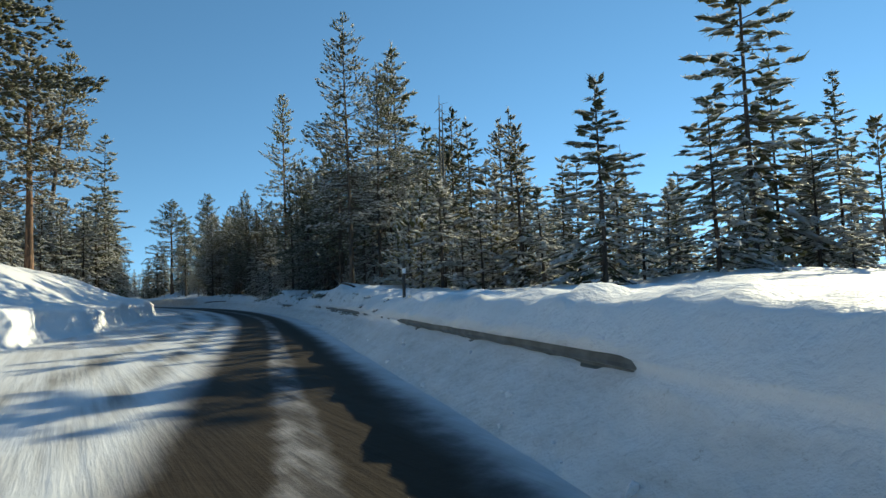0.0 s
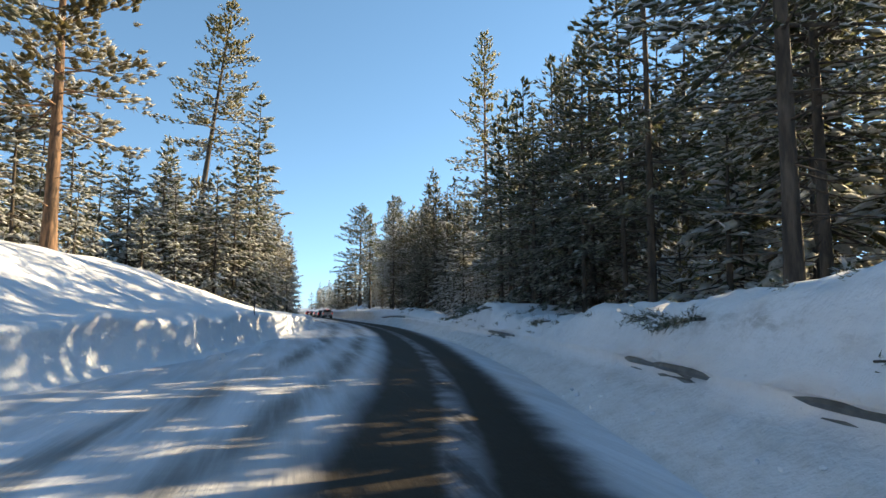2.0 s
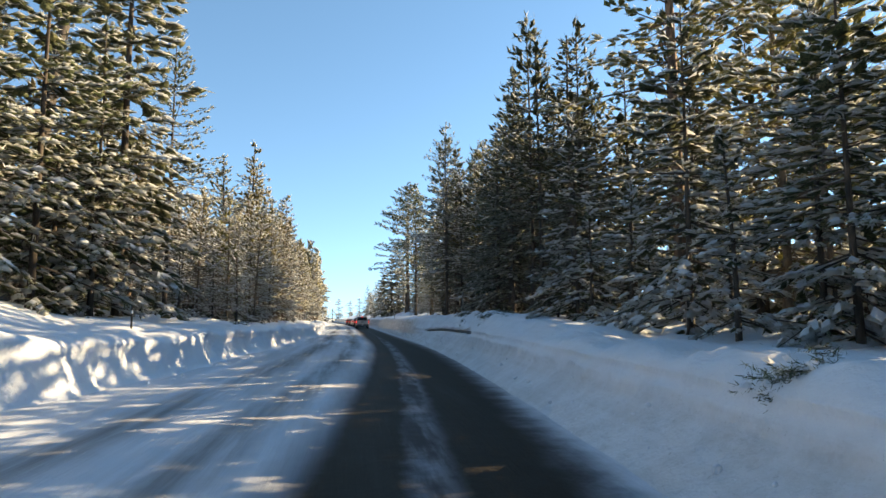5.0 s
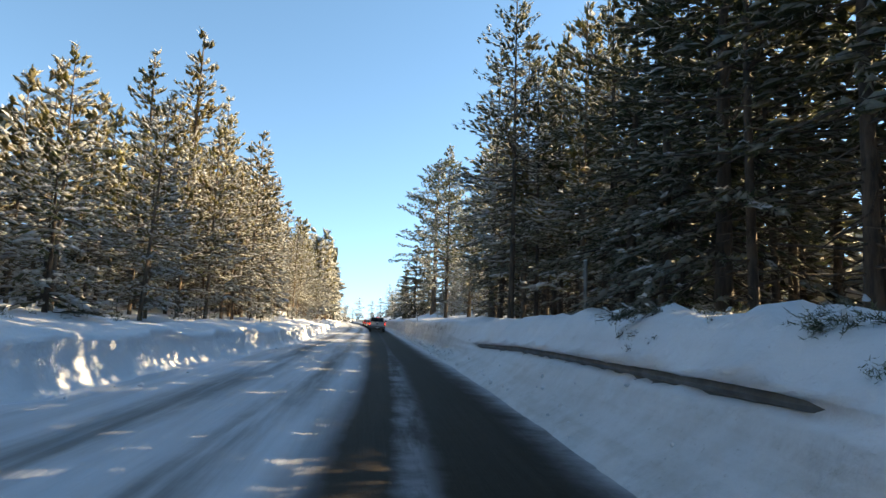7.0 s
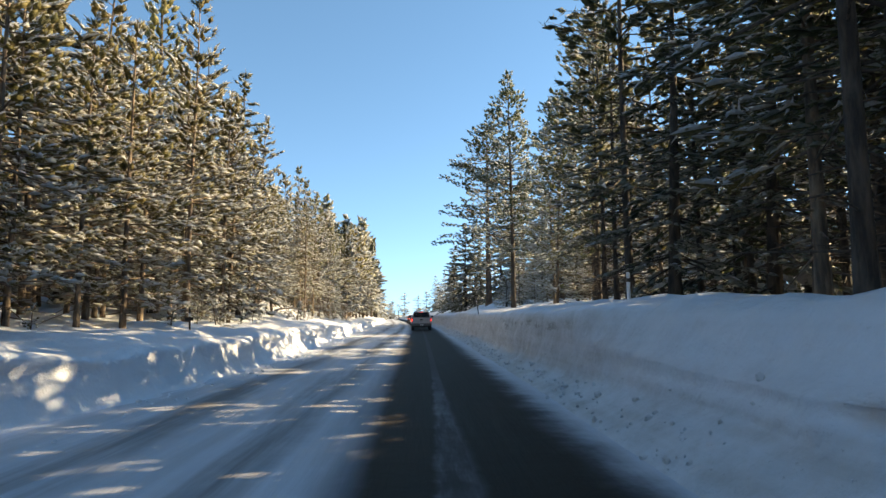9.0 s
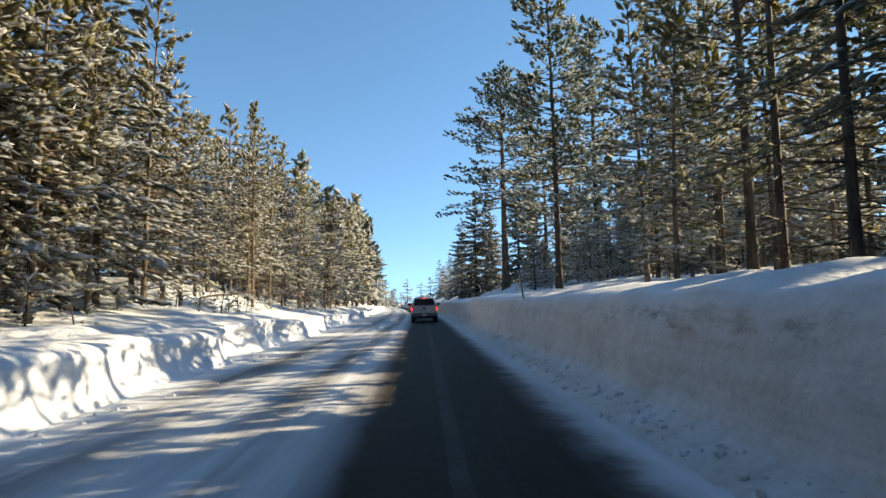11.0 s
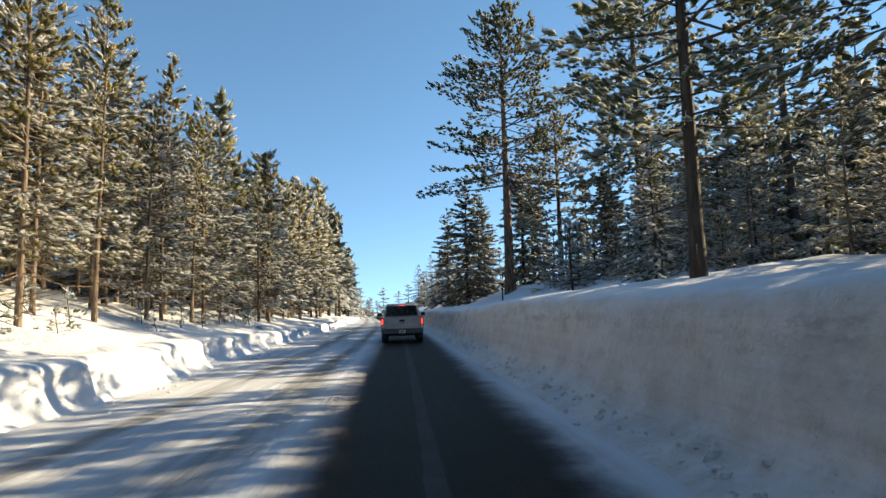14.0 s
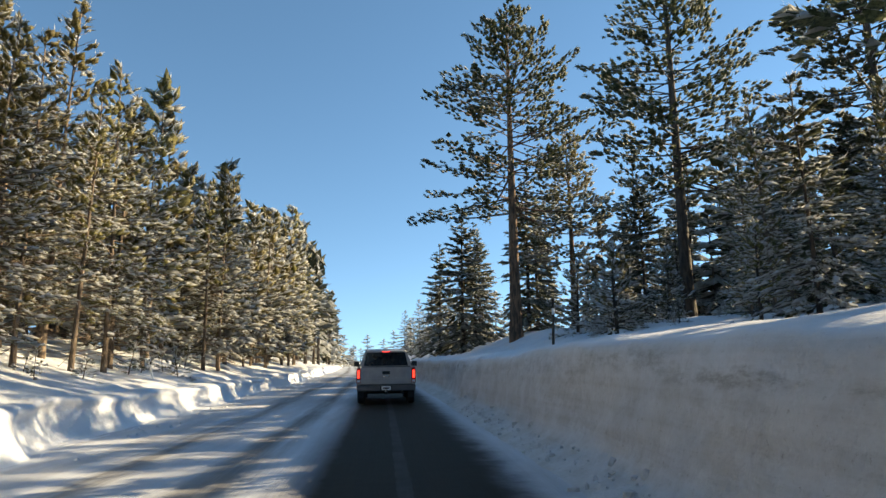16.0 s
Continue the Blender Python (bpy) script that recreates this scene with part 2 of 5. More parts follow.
# ---- the lie of the land: u is metres right of the driven lane's middle ----
KY = (-80, -37.2, -24.2, -11.5, 0.5, 11.8, 24, 37.8, 52, 60.5, 79, 100.8, 123, 144, 170, 200, 260, 420)
KX = (-29.5, -14.05, -10.47, -7.07, -4.28, -2.38, -0.95, 0.16, 0.84, 1.03, 1.17, 1.2, 1.12, 0.82, 0.15, -1.0, -4.0, -13)


def curve(keys, values):
    """A smooth line through keyed values (cubic Hermite, level slopes held in)."""
    x, v = np.array(keys, float), np.array(values, float)
    s = np.gradient(v, x)

    def at(q):
        q = np.asarray(q, float)
        i = np.clip(np.searchsorted(x, q) - 1, 0, len(x) - 2)
        h = x[i + 1] - x[i]
        t = np.clip((q - x[i]) / h, 0, 1)
        a, b = 2 * t ** 3 - 3 * t ** 2 + 1, t ** 3 - 2 * t ** 2 + t
        return a * v[i] + b * h * s[i] + (1 - a) * v[i + 1] + (t ** 3 - t ** 2) * h * s[i + 1]

    return at


def ramped(keys, values):
    """A line of straight ramps between keyed values."""
    return lambda q: np.interp(q, keys, values)


road_x = curve(KY, KX)
left_base = curve((-80, -20, -6, 1, 12, 23, 35, 61, 70, 106, 112, 124, 144, 200), (-8.6, -8.2, -7.6, -6.9, -6.4, -6.1, -5.7, -5.0, -4.7, -5.0, -5.2, -5.6, -5.7, -5.7))
left_crest = curve((-80, -20, 0, 20, 35, 60, 75, 105, 123, 160), (1.2, 1.2, 1.1, 1.25, 1.0, 0.9, 0.85, 0.78, 0.62, 0.8))
left_hill = curve((-80, -10, 5, 16, 28, 42, 60, 82, 95, 108, 120, 144, 200), (3.5, 3.5, 3.7, 3.8, 3.1, 2.2, 1.7, 1.7, 2.0, 3.0, 2.6, 2.4, 2.4))
right_crest = curve((-80, -40, -26, -20.5, -13.4, -10.6, -7.5, -5.3, -3.3, 0, 6, 11, 16, 18.5, 24, 40, 48, 58, 66, 73, 90, 100, 105, 108.5, 112, 116, 121, 135, 170), (1.3, 1.25, 1.3, 1.22, 1.53, 1.55, 1.78, 1.74, 1.56, 1.58, 1.2, 1.35, 1.8, 1.72, 1.2, 1.35, 1.66, 1.7, 1.62, 1.58, 1.56, 1.6, 1.66, 1.7, 1.7, 1.6, 1.55, 1.55, 1.6))
right_hill = curve((-80, 0, 30, 70, 85, 105, 120, 144, 172, 260), (1.2, 1.4, 1.4, 1.6, 1.9, 2.5, 2.8, 3.6, 3.4, 3.0))
# stretches where the crash barrier shows through the bank: 1 bare, 0 buried
bare_rail = ramped((-80, -33.6, -33.2, -24.6, -21, -20, -18, -17, -10, -7.6, -7.0, -6.2, -5.6, -5.2, -2.6, -2.0, 7.4, 8.4, 12.8, 14, 46.5, 47.5, 64.3, 65.2, 200), (0, 0, 1, 1, 0, 0.42, 0.42, 0.85, 0.85, 0.85, 0.7, 0, 0, 0.72, 0.68, 0, 0, 0.75, 0.75, 0, 0, 0.9, 1, 0, 0))


rail_lift = ramped((-80, -30, -22, -10, -6, 0, 10, 14, 44, 50, 58, 64, 66, 200), (-0.05, -0.05, -0.04, -0.04, -0.06, -0.08, -0.12, -0.12, 0.16, 0.15, 0.12, -0.04, -0.05, 0))
# left and right edge of the worn wheel tracks
dark_left = curve((-80, -5, 20, 45, 58, 75, 95, 130, 200), (-1.0, -1.1, -1.02, -0.72, -0.58, -0.75, -0.85, -0.8, -0.8))
dark_edge = curve((-80, -24, -12, 1, 8, 25, 49, 57, 68, 97, 105, 130, 200), (1.7, 1.7, 1.5, 1.36, 1.4, 1.75, 2.1, 2.0, 1.8, 1.65, 1.65, 1.75, 1.8))


def nz(x, y, z=0.0, scale=1.0):
    return noise.noise((x * scale, y * scale, z * scale))


def land(y):
    """The profile of the ground across the road at y: (u, z, grit, seam), from far left to far right."""
    bl, cl, hl = float(left_base(y)), float(left_crest(y)), float(left_hill(y))
    cr, hr, bare = float(right_crest(y)), float(right_hill(y)), float(bare_rail(y))
    if 0.05 < bare < 0.95:
        bare = min(1.0, max(0.0, bare + nz(31, y, 0, 1.1) * 0.4 + nz(35, y, 0, 3.1) * 0.3))
    wall = min(1.0, max(0.0, (y - 66) / 8.0))
    wall = wall * wall * (3 - 2 * wall)
    rows = []
    # a seam of old grit shows in the cut face and in stretches of the spilled bank
    seamy = max(wall * (0.55 + 0.9 * nz(41, y, 0, 0.16)), 0.9 * max(0.0, 1 - abs(y + 8) / 9.0))
    lobe = abs(nz(1.7, y, 0, 0.26)) * 1.5 + abs(nz(4.1, y, 3, 0.75)) * 0.5 + abs(nz(5.3, y, 3, 1.9)) * 0.14
    for u, f in ((-1800, 1.4), (-400, 1.35), (-120, 1.3), (-60, 1.3), (-40, 1.3), (-30, 1.28), (-24, 1.22), (-20, 1.15), (-17, 1.08), (-14.5, 1.02)):
        rows.append((u, hl * f + (nz(u, y, 1, 0.16) * 0.5 + nz(u, y, 2, 0.6) * 0.16 if u > -70 else 0), 0, 0))
    top = cl * (1 + 0.16 * nz(9.1, y, 0, 0.5))
    for i in range(20):
        t = (i + 0.5) / 20
        u = -13.6 + (bl - 1.55 + 13.6) * t
        s = t * t * (3 - 2 * t)
        z = hl + (top + 0.22 - hl) * (0.6 * s + 0.4 * t)
        z += nz(u, y, 1, 0.16) * 0.38 * (1 - t) + nz(u, y, 2, 0.55) * 0.16 + nz(u, y, 4, 1.7) * 0.04
        rows.append((u, z, 0, 0))
    # rounded crest, fluted face and foot of the left bank
    for i in range(16):
        t = i / 15
        a = t * math.pi / 2
        if t < 0.6:
            q = t / 0.6
            du, z = -1.35 + 1.05 * math.sin(q * math.pi / 2) ** 0.9, top * (1.15 - 0.33 * q ** 2.2)
        else:
            q = (t - 0.6) / 0.4
            du, z = -0.30 + 0.14 * q + 0.16 * q ** 4, top * 0.82 * (1 - q) ** 1.05
        face = min(1.0, t * 1.6)
        flute = (nz(2.0, y, z * 0.35, 1.7) * 0.09 + nz(6.0, y, z * 0.8, 5.0) * 0.035) * math.sin(min(1, t * 1.15) * math.pi) ** 0.5 if 0 < t < 1 else 0
        rows.append((bl + du - lobe * face * (1 - 0.25 * t) + flute, max(0.0, z + nz(3.0, y, z, 1.3) * 0.07 * (1 - t)), 0.12 * t, 0))
    for t in (0.12, 0.35, 0.6, 0.8, 1.0):
        rows.append((bl + 0.7 * t - lobe * (1 - t) * 0.75, -0.006 + 0.05 * (1 - t) ** 3 - 0.05 * t, 0.1, 0))
    # bed below the road, then the right bank: sloping spill, or a cut wall further on
    for u in (-3.5, -2, 0, 1.5):
        rows.append((u, -0.06, 0, 0))
    over = 0.20 * (1 - bare)
    up = float(rail_lift(y))
    low = (0.11 if -24 < y < 20 else 0.06) + (0.06 * nz(33, y, 0, 1.4) + 0.05 * nz(34, y, 0, 3.7)) * (1 - wall)
    spill = [(2.05, -0.03), (2.22, 0.09), (2.42, 0.2), (2.62, 0.32), (2.82, 0.48 + up * 0.5), (2.98 - over * 0.6, 0.645 - low + up), (3.08 - over, 0.71 - low + up), (3.2 - over * 1.3, 0.735 - low + up + 0.04 * nz(33, y, 0, 1.4)),
             (3.25 - over * 1.35, 0.75 + up), (3.16 - over * 0.9, 0.80 + up), (3.03 - over * 0.2, 0.825 + up), (3.26, 0.97 + up), (3.42, 1.0 + (cr - 1.0) * 0.4), (3.6, 1.0 + (cr - 1.0) * 0.75), (3.8, cr * 0.96), (4.05, cr), (4.4, cr * 1.0), (5.0, cr * 0.97)]
    cut = [(2.05, -0.03), (2.25, 0.05), (2.45, 0.11), (2.6, 0.17), (2.7, 0.25), (2.76, 0.36), (2.79, 0.48), (2.81, 0.60), (2.83, 0.74), (2.85, 0.88), (2.87, 1.0), (2.88, 1.12), (2.90, 1.24), (2.93, cr - 0.22),
           (2.98, cr - 0.1), (3.1, cr - 0.02), (3.5, cr + 0.05), (4.6, cr + 0.2)]
    n = len(spill)
    for i, ((ua, za), (ub, zb)) in enumerate(zip(spill, cut)):
        t = i / (n - 1)
        u, z = ua + (ub - ua) * wall, za + (zb - za) * wall
        m = math.sin(math.pi * min(1, t * 1.25)) if t < 0.8 else 0.0
        shift = (nz(12, y, z, 0.5) * 0.13 + nz(15, y, z * 1.5, 1.6) * 0.07) * m * (1 - 0.75 * bare * (4 < i < 11)) + nz(19, y, z * 2, 5.0) * 0.022 * m + (abs(nz(27, y, 0, 0.3)) * 0.5 - 0.1) * m * wall * min(1.0, max(0.0, (y - 108) / 6.0))
        lift = (nz(21, y, 0, 0.8) * 0.13 + nz(22, y, 0, 2.5) * 0.045) * max(0.0, t - 0.55) * 2 + nz(u * 2, y * 2, 3, 1.3) * 0.05 * (i in (1, 2, 3, 4, 5)) + (nz(u, y, 9, 1.0) * 0.16 + nz(u, y, 9, 2.4) * 0.10 + nz(u, y, 11, 5.0) * 0.04) * (i > 10) * (1 - wall)
        rows.append((u - shift, z + lift, (1.0 - 0.5 * t) * (0.7 + 0.3 * wall) * (1.0 if i < 6 else 0.55 + 0.45 * wall) if t < 0.86 else 0, max(0.0, min(1.0, seamy)) * math.exp(-((z + lift - cr + 0.36 - 0.12 * nz(43, y, 0, 0.3)) / 0.13) ** 2)))
    for i in range(14):
        t = (i + 1) / 14
        u = 5.1 + (13 - 5.1) * t
        s = t * t * (3 - 2 * t)
        z0 = cr * (0.97 + 0.14 * wall)
        rows.append((u, z0 + (hr - z0) * s + nz(u, y, 6, 0.25) * 0.3 * t + nz(u, y, 7, 0.9) * 0.11, 0, 0))
    for u, f in ((15, 1.03), (18, 1.08), (22, 1.12), (28, 1.2), (36, 1.25), (50, 1.3), (80, 1.3), (140, 1.3), (500, 1.4), (1800, 1.5)):
        rows.append((u, hr * f + (nz(u, y, 8, 0.2) * 0.45 if u < 90 else 0), 0, 0))
    return rows


def ground_z(x, y):
    u = x - float(road_x(y))
    rows = land(y)
    for (ua, za, *_), (ub, zb, *_) in zip(rows, rows[1:]):
        if ua <= u <= ub:
            return za + (zb - za) * (u - ua) / max(1e-6, ub - ua)
    return 0.0


def build_ground():
    ys = [-1500, -600, -250, -140, -100, -80, -70, -60, -52] + [-46 + 0.5 * i for i in range(18)]
    ys += [-37 + 0.27 * i for i in range(int((152 + 37) / 0.27))] + [153 + i for i in range(45)] + [200 + 6 * i for i in range(17)] + [320, 380, 500, 800, 1500, 3500]
    verts, grit, seam, n = [], [], [], 0
    for y in ys:
        yy = min(max(y, -80), 200)
        rows = land(yy if y > 152 or y < -46 else y)
        n = len(rows)
        x0 = float(road_x(min(max(y, -80), 420)))
        verts += [(x0 + u, y, z) for u, z, *_ in rows]
        grit += [r[2] for r in rows]
        seam += [r[3] for r in rows]
    faces = [(i * n + j, i * n + j + 1, (i + 1) * n + j + 1, (i + 1) * n + j) for i in range(len(ys) - 1) for j in range(n - 1)]
    me = mesh_of("ground", verts, faces, [SNOW], True)
    me.attributes.new("grit", "FLOAT", "POINT").data.foreach_set("value", grit)
    me.attributes.new("seam", "FLOAT", "POINT").data.foreach_set("value", seam)
    return tagged(new("ground", me), "deep white snow with ploughed banks and hollows", "snow", kind="structure")


def build_road():
    us = sorted([-8.6 + 0.2 * i for i in range(56)] + [0.06, 0.13, 0.18, 0.235, 0.29, 0.34, 0.47])
    ys = [-80, -60, -48] + [-42 + 0.5 * i for i in range(400)] + [160 + 4 * i for i in range(40)] + [340, 420]
    verts, lane, strip = [], [], []
    for y in ys:
        bl = float(left_base(min(y, 200)))
        x0 = float(road_x(y))
        for u in us:
            w = max(u, bl - 0.6)
            rut = 0.018 * math.sin(min(1, max(0, (-1.0 - w) / 0.5)) * math.pi / 2) + nz(w, y * 0.25, 3, 1.6) * 0.012
            verts.append((x0 + w, y, rut - (0.03 if u < bl - 0.5 else 0) + 0.002))
            k = 1.3 / (float(dark_edge(min(y, 200))) - 0.45)
            # further on the strip of snow between the wheel tracks narrows
            s = min(1.0, max(0.0, (y - 64) / 14.0))
            d = w - 0.235
            w = 0.235 + d * (1 + 2.6 * s * max(0.0, 1 - abs(d) / 0.5))
            strip.append(1 - 0.86 * s)
            dl = float(dark_left(min(y, 200)))
            lane.append(w - dl - 0.9 if w < dl else -0.9 * w / dl if w < 0 else w if w < 0.45 else 0.45 + (w - 0.45) * k)
    n = len(us)
    faces = [(i * n + j, i * n + j + 1, (i + 1) * n + j + 1, (i + 1) * n + j) for i in range(len(ys) - 1) for j in range(n - 1)]
    me = mesh_of("road", verts, faces, [ROAD], True)
    me.attributes.new("lane", "FLOAT", "POINT").data.foreach_set("value", lane)
    me.attributes.new("strip", "FLOAT", "POINT").data.foreach_set("value", strip)
    return tagged(new("road", me), "winter road with packed snow and dark wet wheel tracks", "road", kind="structure")


build_ground()
build_road()


# ---- trees ----
def tube(path, radii, sides):
    """Verts and faces of a tapered tube along a path."""
    verts, faces = [], []
    for i, p in enumerate(path):
        d = path[min(i + 1, len(path) - 1)] - path[max(i - 1, 0)]
        d = d / (np.linalg.norm(d) + 1e-9)
        a = np.cross(d, (0.31, 0.95, 0.05) if abs(d[2]) > 0.7 else (0, 0, 1))
        a /= np.linalg.norm(a) + 1e-9
        b = np.cross(d, a)
        for k in range(sides):
            w = 2 * math.pi * k / sides
            verts.append(p + radii[i] * (math.cos(w) * a + math.sin(w) * b))
    for i in range(len(path) - 1):
        for k in range(sides):
            k2 = (k + 1) % sides
            faces.append((i * sides + k, i * sides + k2, (i + 1) * sides + k2, (i + 1) * sides + k))
    return verts, faces


class Soup:
    """Verts and faces gathered for one mesh."""

    def __init__(self):
        self.v, self.f = [], []

    def add(self, verts, faces):
        n = len(self.v)
        self.v += [tuple(p) for p in verts]
        self.f += [tuple(i + n for i in f) for f in faces]

    def needle(self, p, d, side, length, width):
        """One spiky spray, widest where it leaves the twig."""
        n = len(self.v)
        self.v += [tuple(p - side * (width / 2)), tuple(p + side * (width / 2)), tuple(p + d * length)]
        self.f.append((n, n + 1, n + 2))

    def clump(self, c, axis, across, up, a, b, h, rng):
        """The close, dark inner mass of a spray of needles: a small uneven spindle."""
        j = rng.uniform(0.7, 1.25, 5)
        n = len(self.v)
        self.v += [tuple(c + v) for v in (axis * (a * j[0]), across * (b * j[1]) - up * (h * 0.35), up * (h * j[2]), across * (-b * j[3]) - up * (h * 0.35), axis * (-a * j[4]))]
        for i, k in ((1, 2), (2, 3), (3, 1)):
            self.f += [(n, n + i, n + k), (n + 4, n + k, n + i)]

    def pad(self, p, d, length, width, height, rng):
        """A lump of snow lying along a bough."""
        s = np.cross(d, (0, 0, 1.0))
        s /= np.linalg.norm(s) + 1e-9
        up = np.array((0, 0, 1.0))
        j = rng.uniform(0.7, 1.25, 6)
        n = len(self.v)
        pts = [p - d * length / 2 * j[0], p + s * width / 2 * j[1] - up * 0.02, p + d * length / 2 * j[2], p - s * width / 2 * j[3] - up * 0.02, p + up * height * j[4] + d * length * 0.1 * (j[5] - 1)]
        self.v += [tuple(q) for q in pts]
        self.f += [(n, n + 1, n + 4), (n + 1, n + 2, n + 4), (n + 2, n + 3, n + 4), (n + 3, n, n + 4)]


def turn_of(v):
    return v / (np.linalg.norm(v) + 1e-9)


def conifer(label, height, reach, bare, limbs, seed, style="fir", snow=0.5, dense=1.0, wood=None, foliage=None, girth=None, lean=0.0, stubs=0, ragged=0.25, spire=0.85, coarse=1.0, fine=1.0):
    """A conifer at the origin: trunk with limbs, crown of needle sprays, snow lying on the boughs."""
    rng = np.random.default_rng(seed)
    root = new(("snowy_shrub" if height < 2 else "fir_tree" if style == "fir" else "dead_tree" if style == "snag" else "pine_tree"))
    tagged(root, label, "shrub" if height < 2 else "tree")
    r0 = girth or 0.012 * height + 0.035
    stem = [np.array((lean * height * t + 0.10 * math.sin(3.1 * t + seed) * t, 0.08 * math.sin(4.3 * t + 2 * seed) * t, height * t - 0.7 * (1 - t))) for t in np.linspace(0, 1, 9)]
    rad = [r0 * (1.25 if i == 0 else 1.0) * (1 - 0.93 * i / 8) + 0.008 for i in range(9)]
    timber, crown, load = Soup(), Soup(), Soup()
    timber.add(*tube(stem, rad, 8))

    def on_stem(h):
        q = min(max(h, 0), 1) * 8
        i = min(int(q), 7)
        return stem[i] + (stem[i + 1] - stem[i]) * (q - i), rad[i] + (rad[i + 1] - rad[i]) * (q - i)

    for i in range(stubs):
        h = rng.uniform(0.08, max(bare, 0.2)) if style != "snag" else rng.uniform(0.25, 0.97)
        p, r = on_stem(h)
        a = rng.uniform(0, 2 * math.pi)
        ln = rng.uniform(0.4, 1.7) * (1.0 if style != "snag" else 1.15 - 0.8 * h)
        d = np.array((math.cos(a), math.sin(a), rng.uniform(-0.35, 0.2)))
        timber.add(*tube([p, p + d * ln + np.array((0, 0, rng.uniform(-0.25, 0.15)))], [0.024, 0.006], 3))
    if style != "snag":
        gold = 2.39996
        for i in range(limbs):
            ring = 6 if style == "fir" else 5
            t = ((i // ring + rng.normal(0.5, 0.17)) * ring / limbs) if rng.random() < 0.85 else rng.random()
            t = min(0.99, max(0.0, t)) ** (0.9 if style == "fir" else 1.0)
            h = bare + (0.985 - bare) * t
            p, r = on_stem(h)
            a = i * gold + rng.normal(0, 0.35)
            if style == "fir":
                shape = (1 - t) ** spire * (0.6 + 0.4 * min(1, t * 7)) + 0.07
            elif style == "pine":
                shape = (0.6 + 0.4 * min(1, t * 4)) * (1 - t) ** 0.82 * 1.05 + 0.07
            else:
                shape = (0.7 + 0.3 * min(1, t * 6)) * (1 - t) ** 0.78 * 1.1 + 0.09
            ln = reach * shape * rng.uniform(1 - ragged, 1 + ragged * 0.8)
            if style == "fir":
                rise = -0.28 + 0.75 * t ** 1.6 + rng.normal(0, 0.09)
                sag = -0.20 * (1 - t)
            else:
                rise = (-0.20 + 0.72 * t ** 1.3 if style == "pine" else -0.16 + 0.75 * t) + rng.normal(0, 0.12)
                sag = -0.14 + 0.24 * t if style == "pine" else -0.10
            out = np.array((math.cos(a), math.sin(a), 0.0))
            pts = []
            for q in (0, 0.35, 0.7, 1.0):
                pts.append(p + out * ln * q + np.array((0, 0, ln * (rise * q + sag * q * q * 1.2 + (0.16 if style != "fir" else 0.10) * q ** 3))) + rng.normal(0, 0.03, 3) * q)
            lr = min(r * 0.55, 0.012 + ln * 0.011)
            timber.add(*(tube([pts[0], pts[1], pts[3]], [lr, lr * 0.72, 0.004], 3) if coarse < 0.7 or style == "great" else tube([pts[0], pts[3]], [lr, 0.005], 3)))
            # sprays along the limb: a close core, a fringe of needle tips, snow lying on top
            start = 0.10 if style == "fir" else 0.24 if style == "pine" else 0.30
            count = max(1 if coarse > 3 else 2, int(ln * (1 - start) * (3.9 if style == "fir" else 4.2 if style == "pine" else 4.0) * dense / coarse ** 1.3 + rng.random()))
            laden = snow * rng.uniform(0.6, 1.2)
            for s in range(count):
                q = start + (1 - start) * (((s + rng.uniform(0.1, 0.95)) / count) ** (0.8 if style == "great" else 1.0))
                k = min(int(q * 3), 2)
                c = pts[k] + (pts[k + 1] - pts[k]) * (q * 3 - k)
                along = turn_of(pts[k + 1] - pts[k])
                across = turn_of(np.cross(along, (0, 0, 1.0)))
                upv = np.cross(across, along)
                if style == "fir":
                    off = rng.normal(0, 1) * (0.06 + 0.20 * ln * (1.12 - q))
                    axis = turn_of(along + across * (1.3 * off + rng.normal(0, 0.25)) + upv * rng.normal(-0.08, 0.12))
                    c = c + across * off - upv * abs(off) * 0.22
                    ca, cb, ch = 0.29, 0.19, 0.10
                    if ln < 0.8:
                        ca, cb = 0.24, 0.12
                elif style == "pine":
                    off = rng.normal(0, 1) * (0.09 + 0.15 * ln * (1.15 - q))
                    axis = turn_of(along + across * (1.2 * off + rng.normal(0, 0.3)) + upv * rng.uniform(-0.3, 0.3 + 0.3 * t))
                    c = c + across * off + upv * rng.normal(0.02, 0.09)
                    ca, cb, ch = 0.27, 0.15, 0.10
                else:
                    off = rng.normal(0, 1) * (0.13 + 0.16 * ln * (1.1 - q))
                    axis = turn_of(along + across * (0.9 * off + rng.normal(0, 0.4)) + upv * rng.uniform(-0.1, 0.7))
                    c = c + across * off + upv * rng.normal(0.04, 0.16)
                    ca, cb, ch = 0.29, 0.19, 0.15
                g = coarse * rng.uniform(0.75, 1.2)
                ca, cb, ch = ca * g, cb * g, ch * g
                side = turn_of(np.cross(axis, upv))
                top = np.cross(side, axis)
                crown.clump(c, axis, side, top, ca, cb, ch, rng)
                white = rng.random() < laden
                for b in range(2 if coarse >= 1.7 else 4 if fine >= 0.7 else 6):
                    w = rng.uniform(0, 6.283)
                    n0 = side * math.cos(w) + top * math.sin(w)
                    e = rng.uniform(-0.75, 0.9)
                    root_at = c + axis * (ca * e) + (side * (math.cos(w) * cb) + top * (math.sin(w) * ch)) * (0.8 * (1 - 0.8 * abs(e)))
                    d = turn_of(axis * rng.uniform(0.3, 1.1) + n0 * rng.uniform(0.35, 1.0) * (0.6 if style == "fir" and abs(math.sin(w)) > 0.7 else 1.0) + rng.normal(0, 0.15, 3))
                    tip = white and math.sin(w) > 0.1 and rng.random() < 0.6
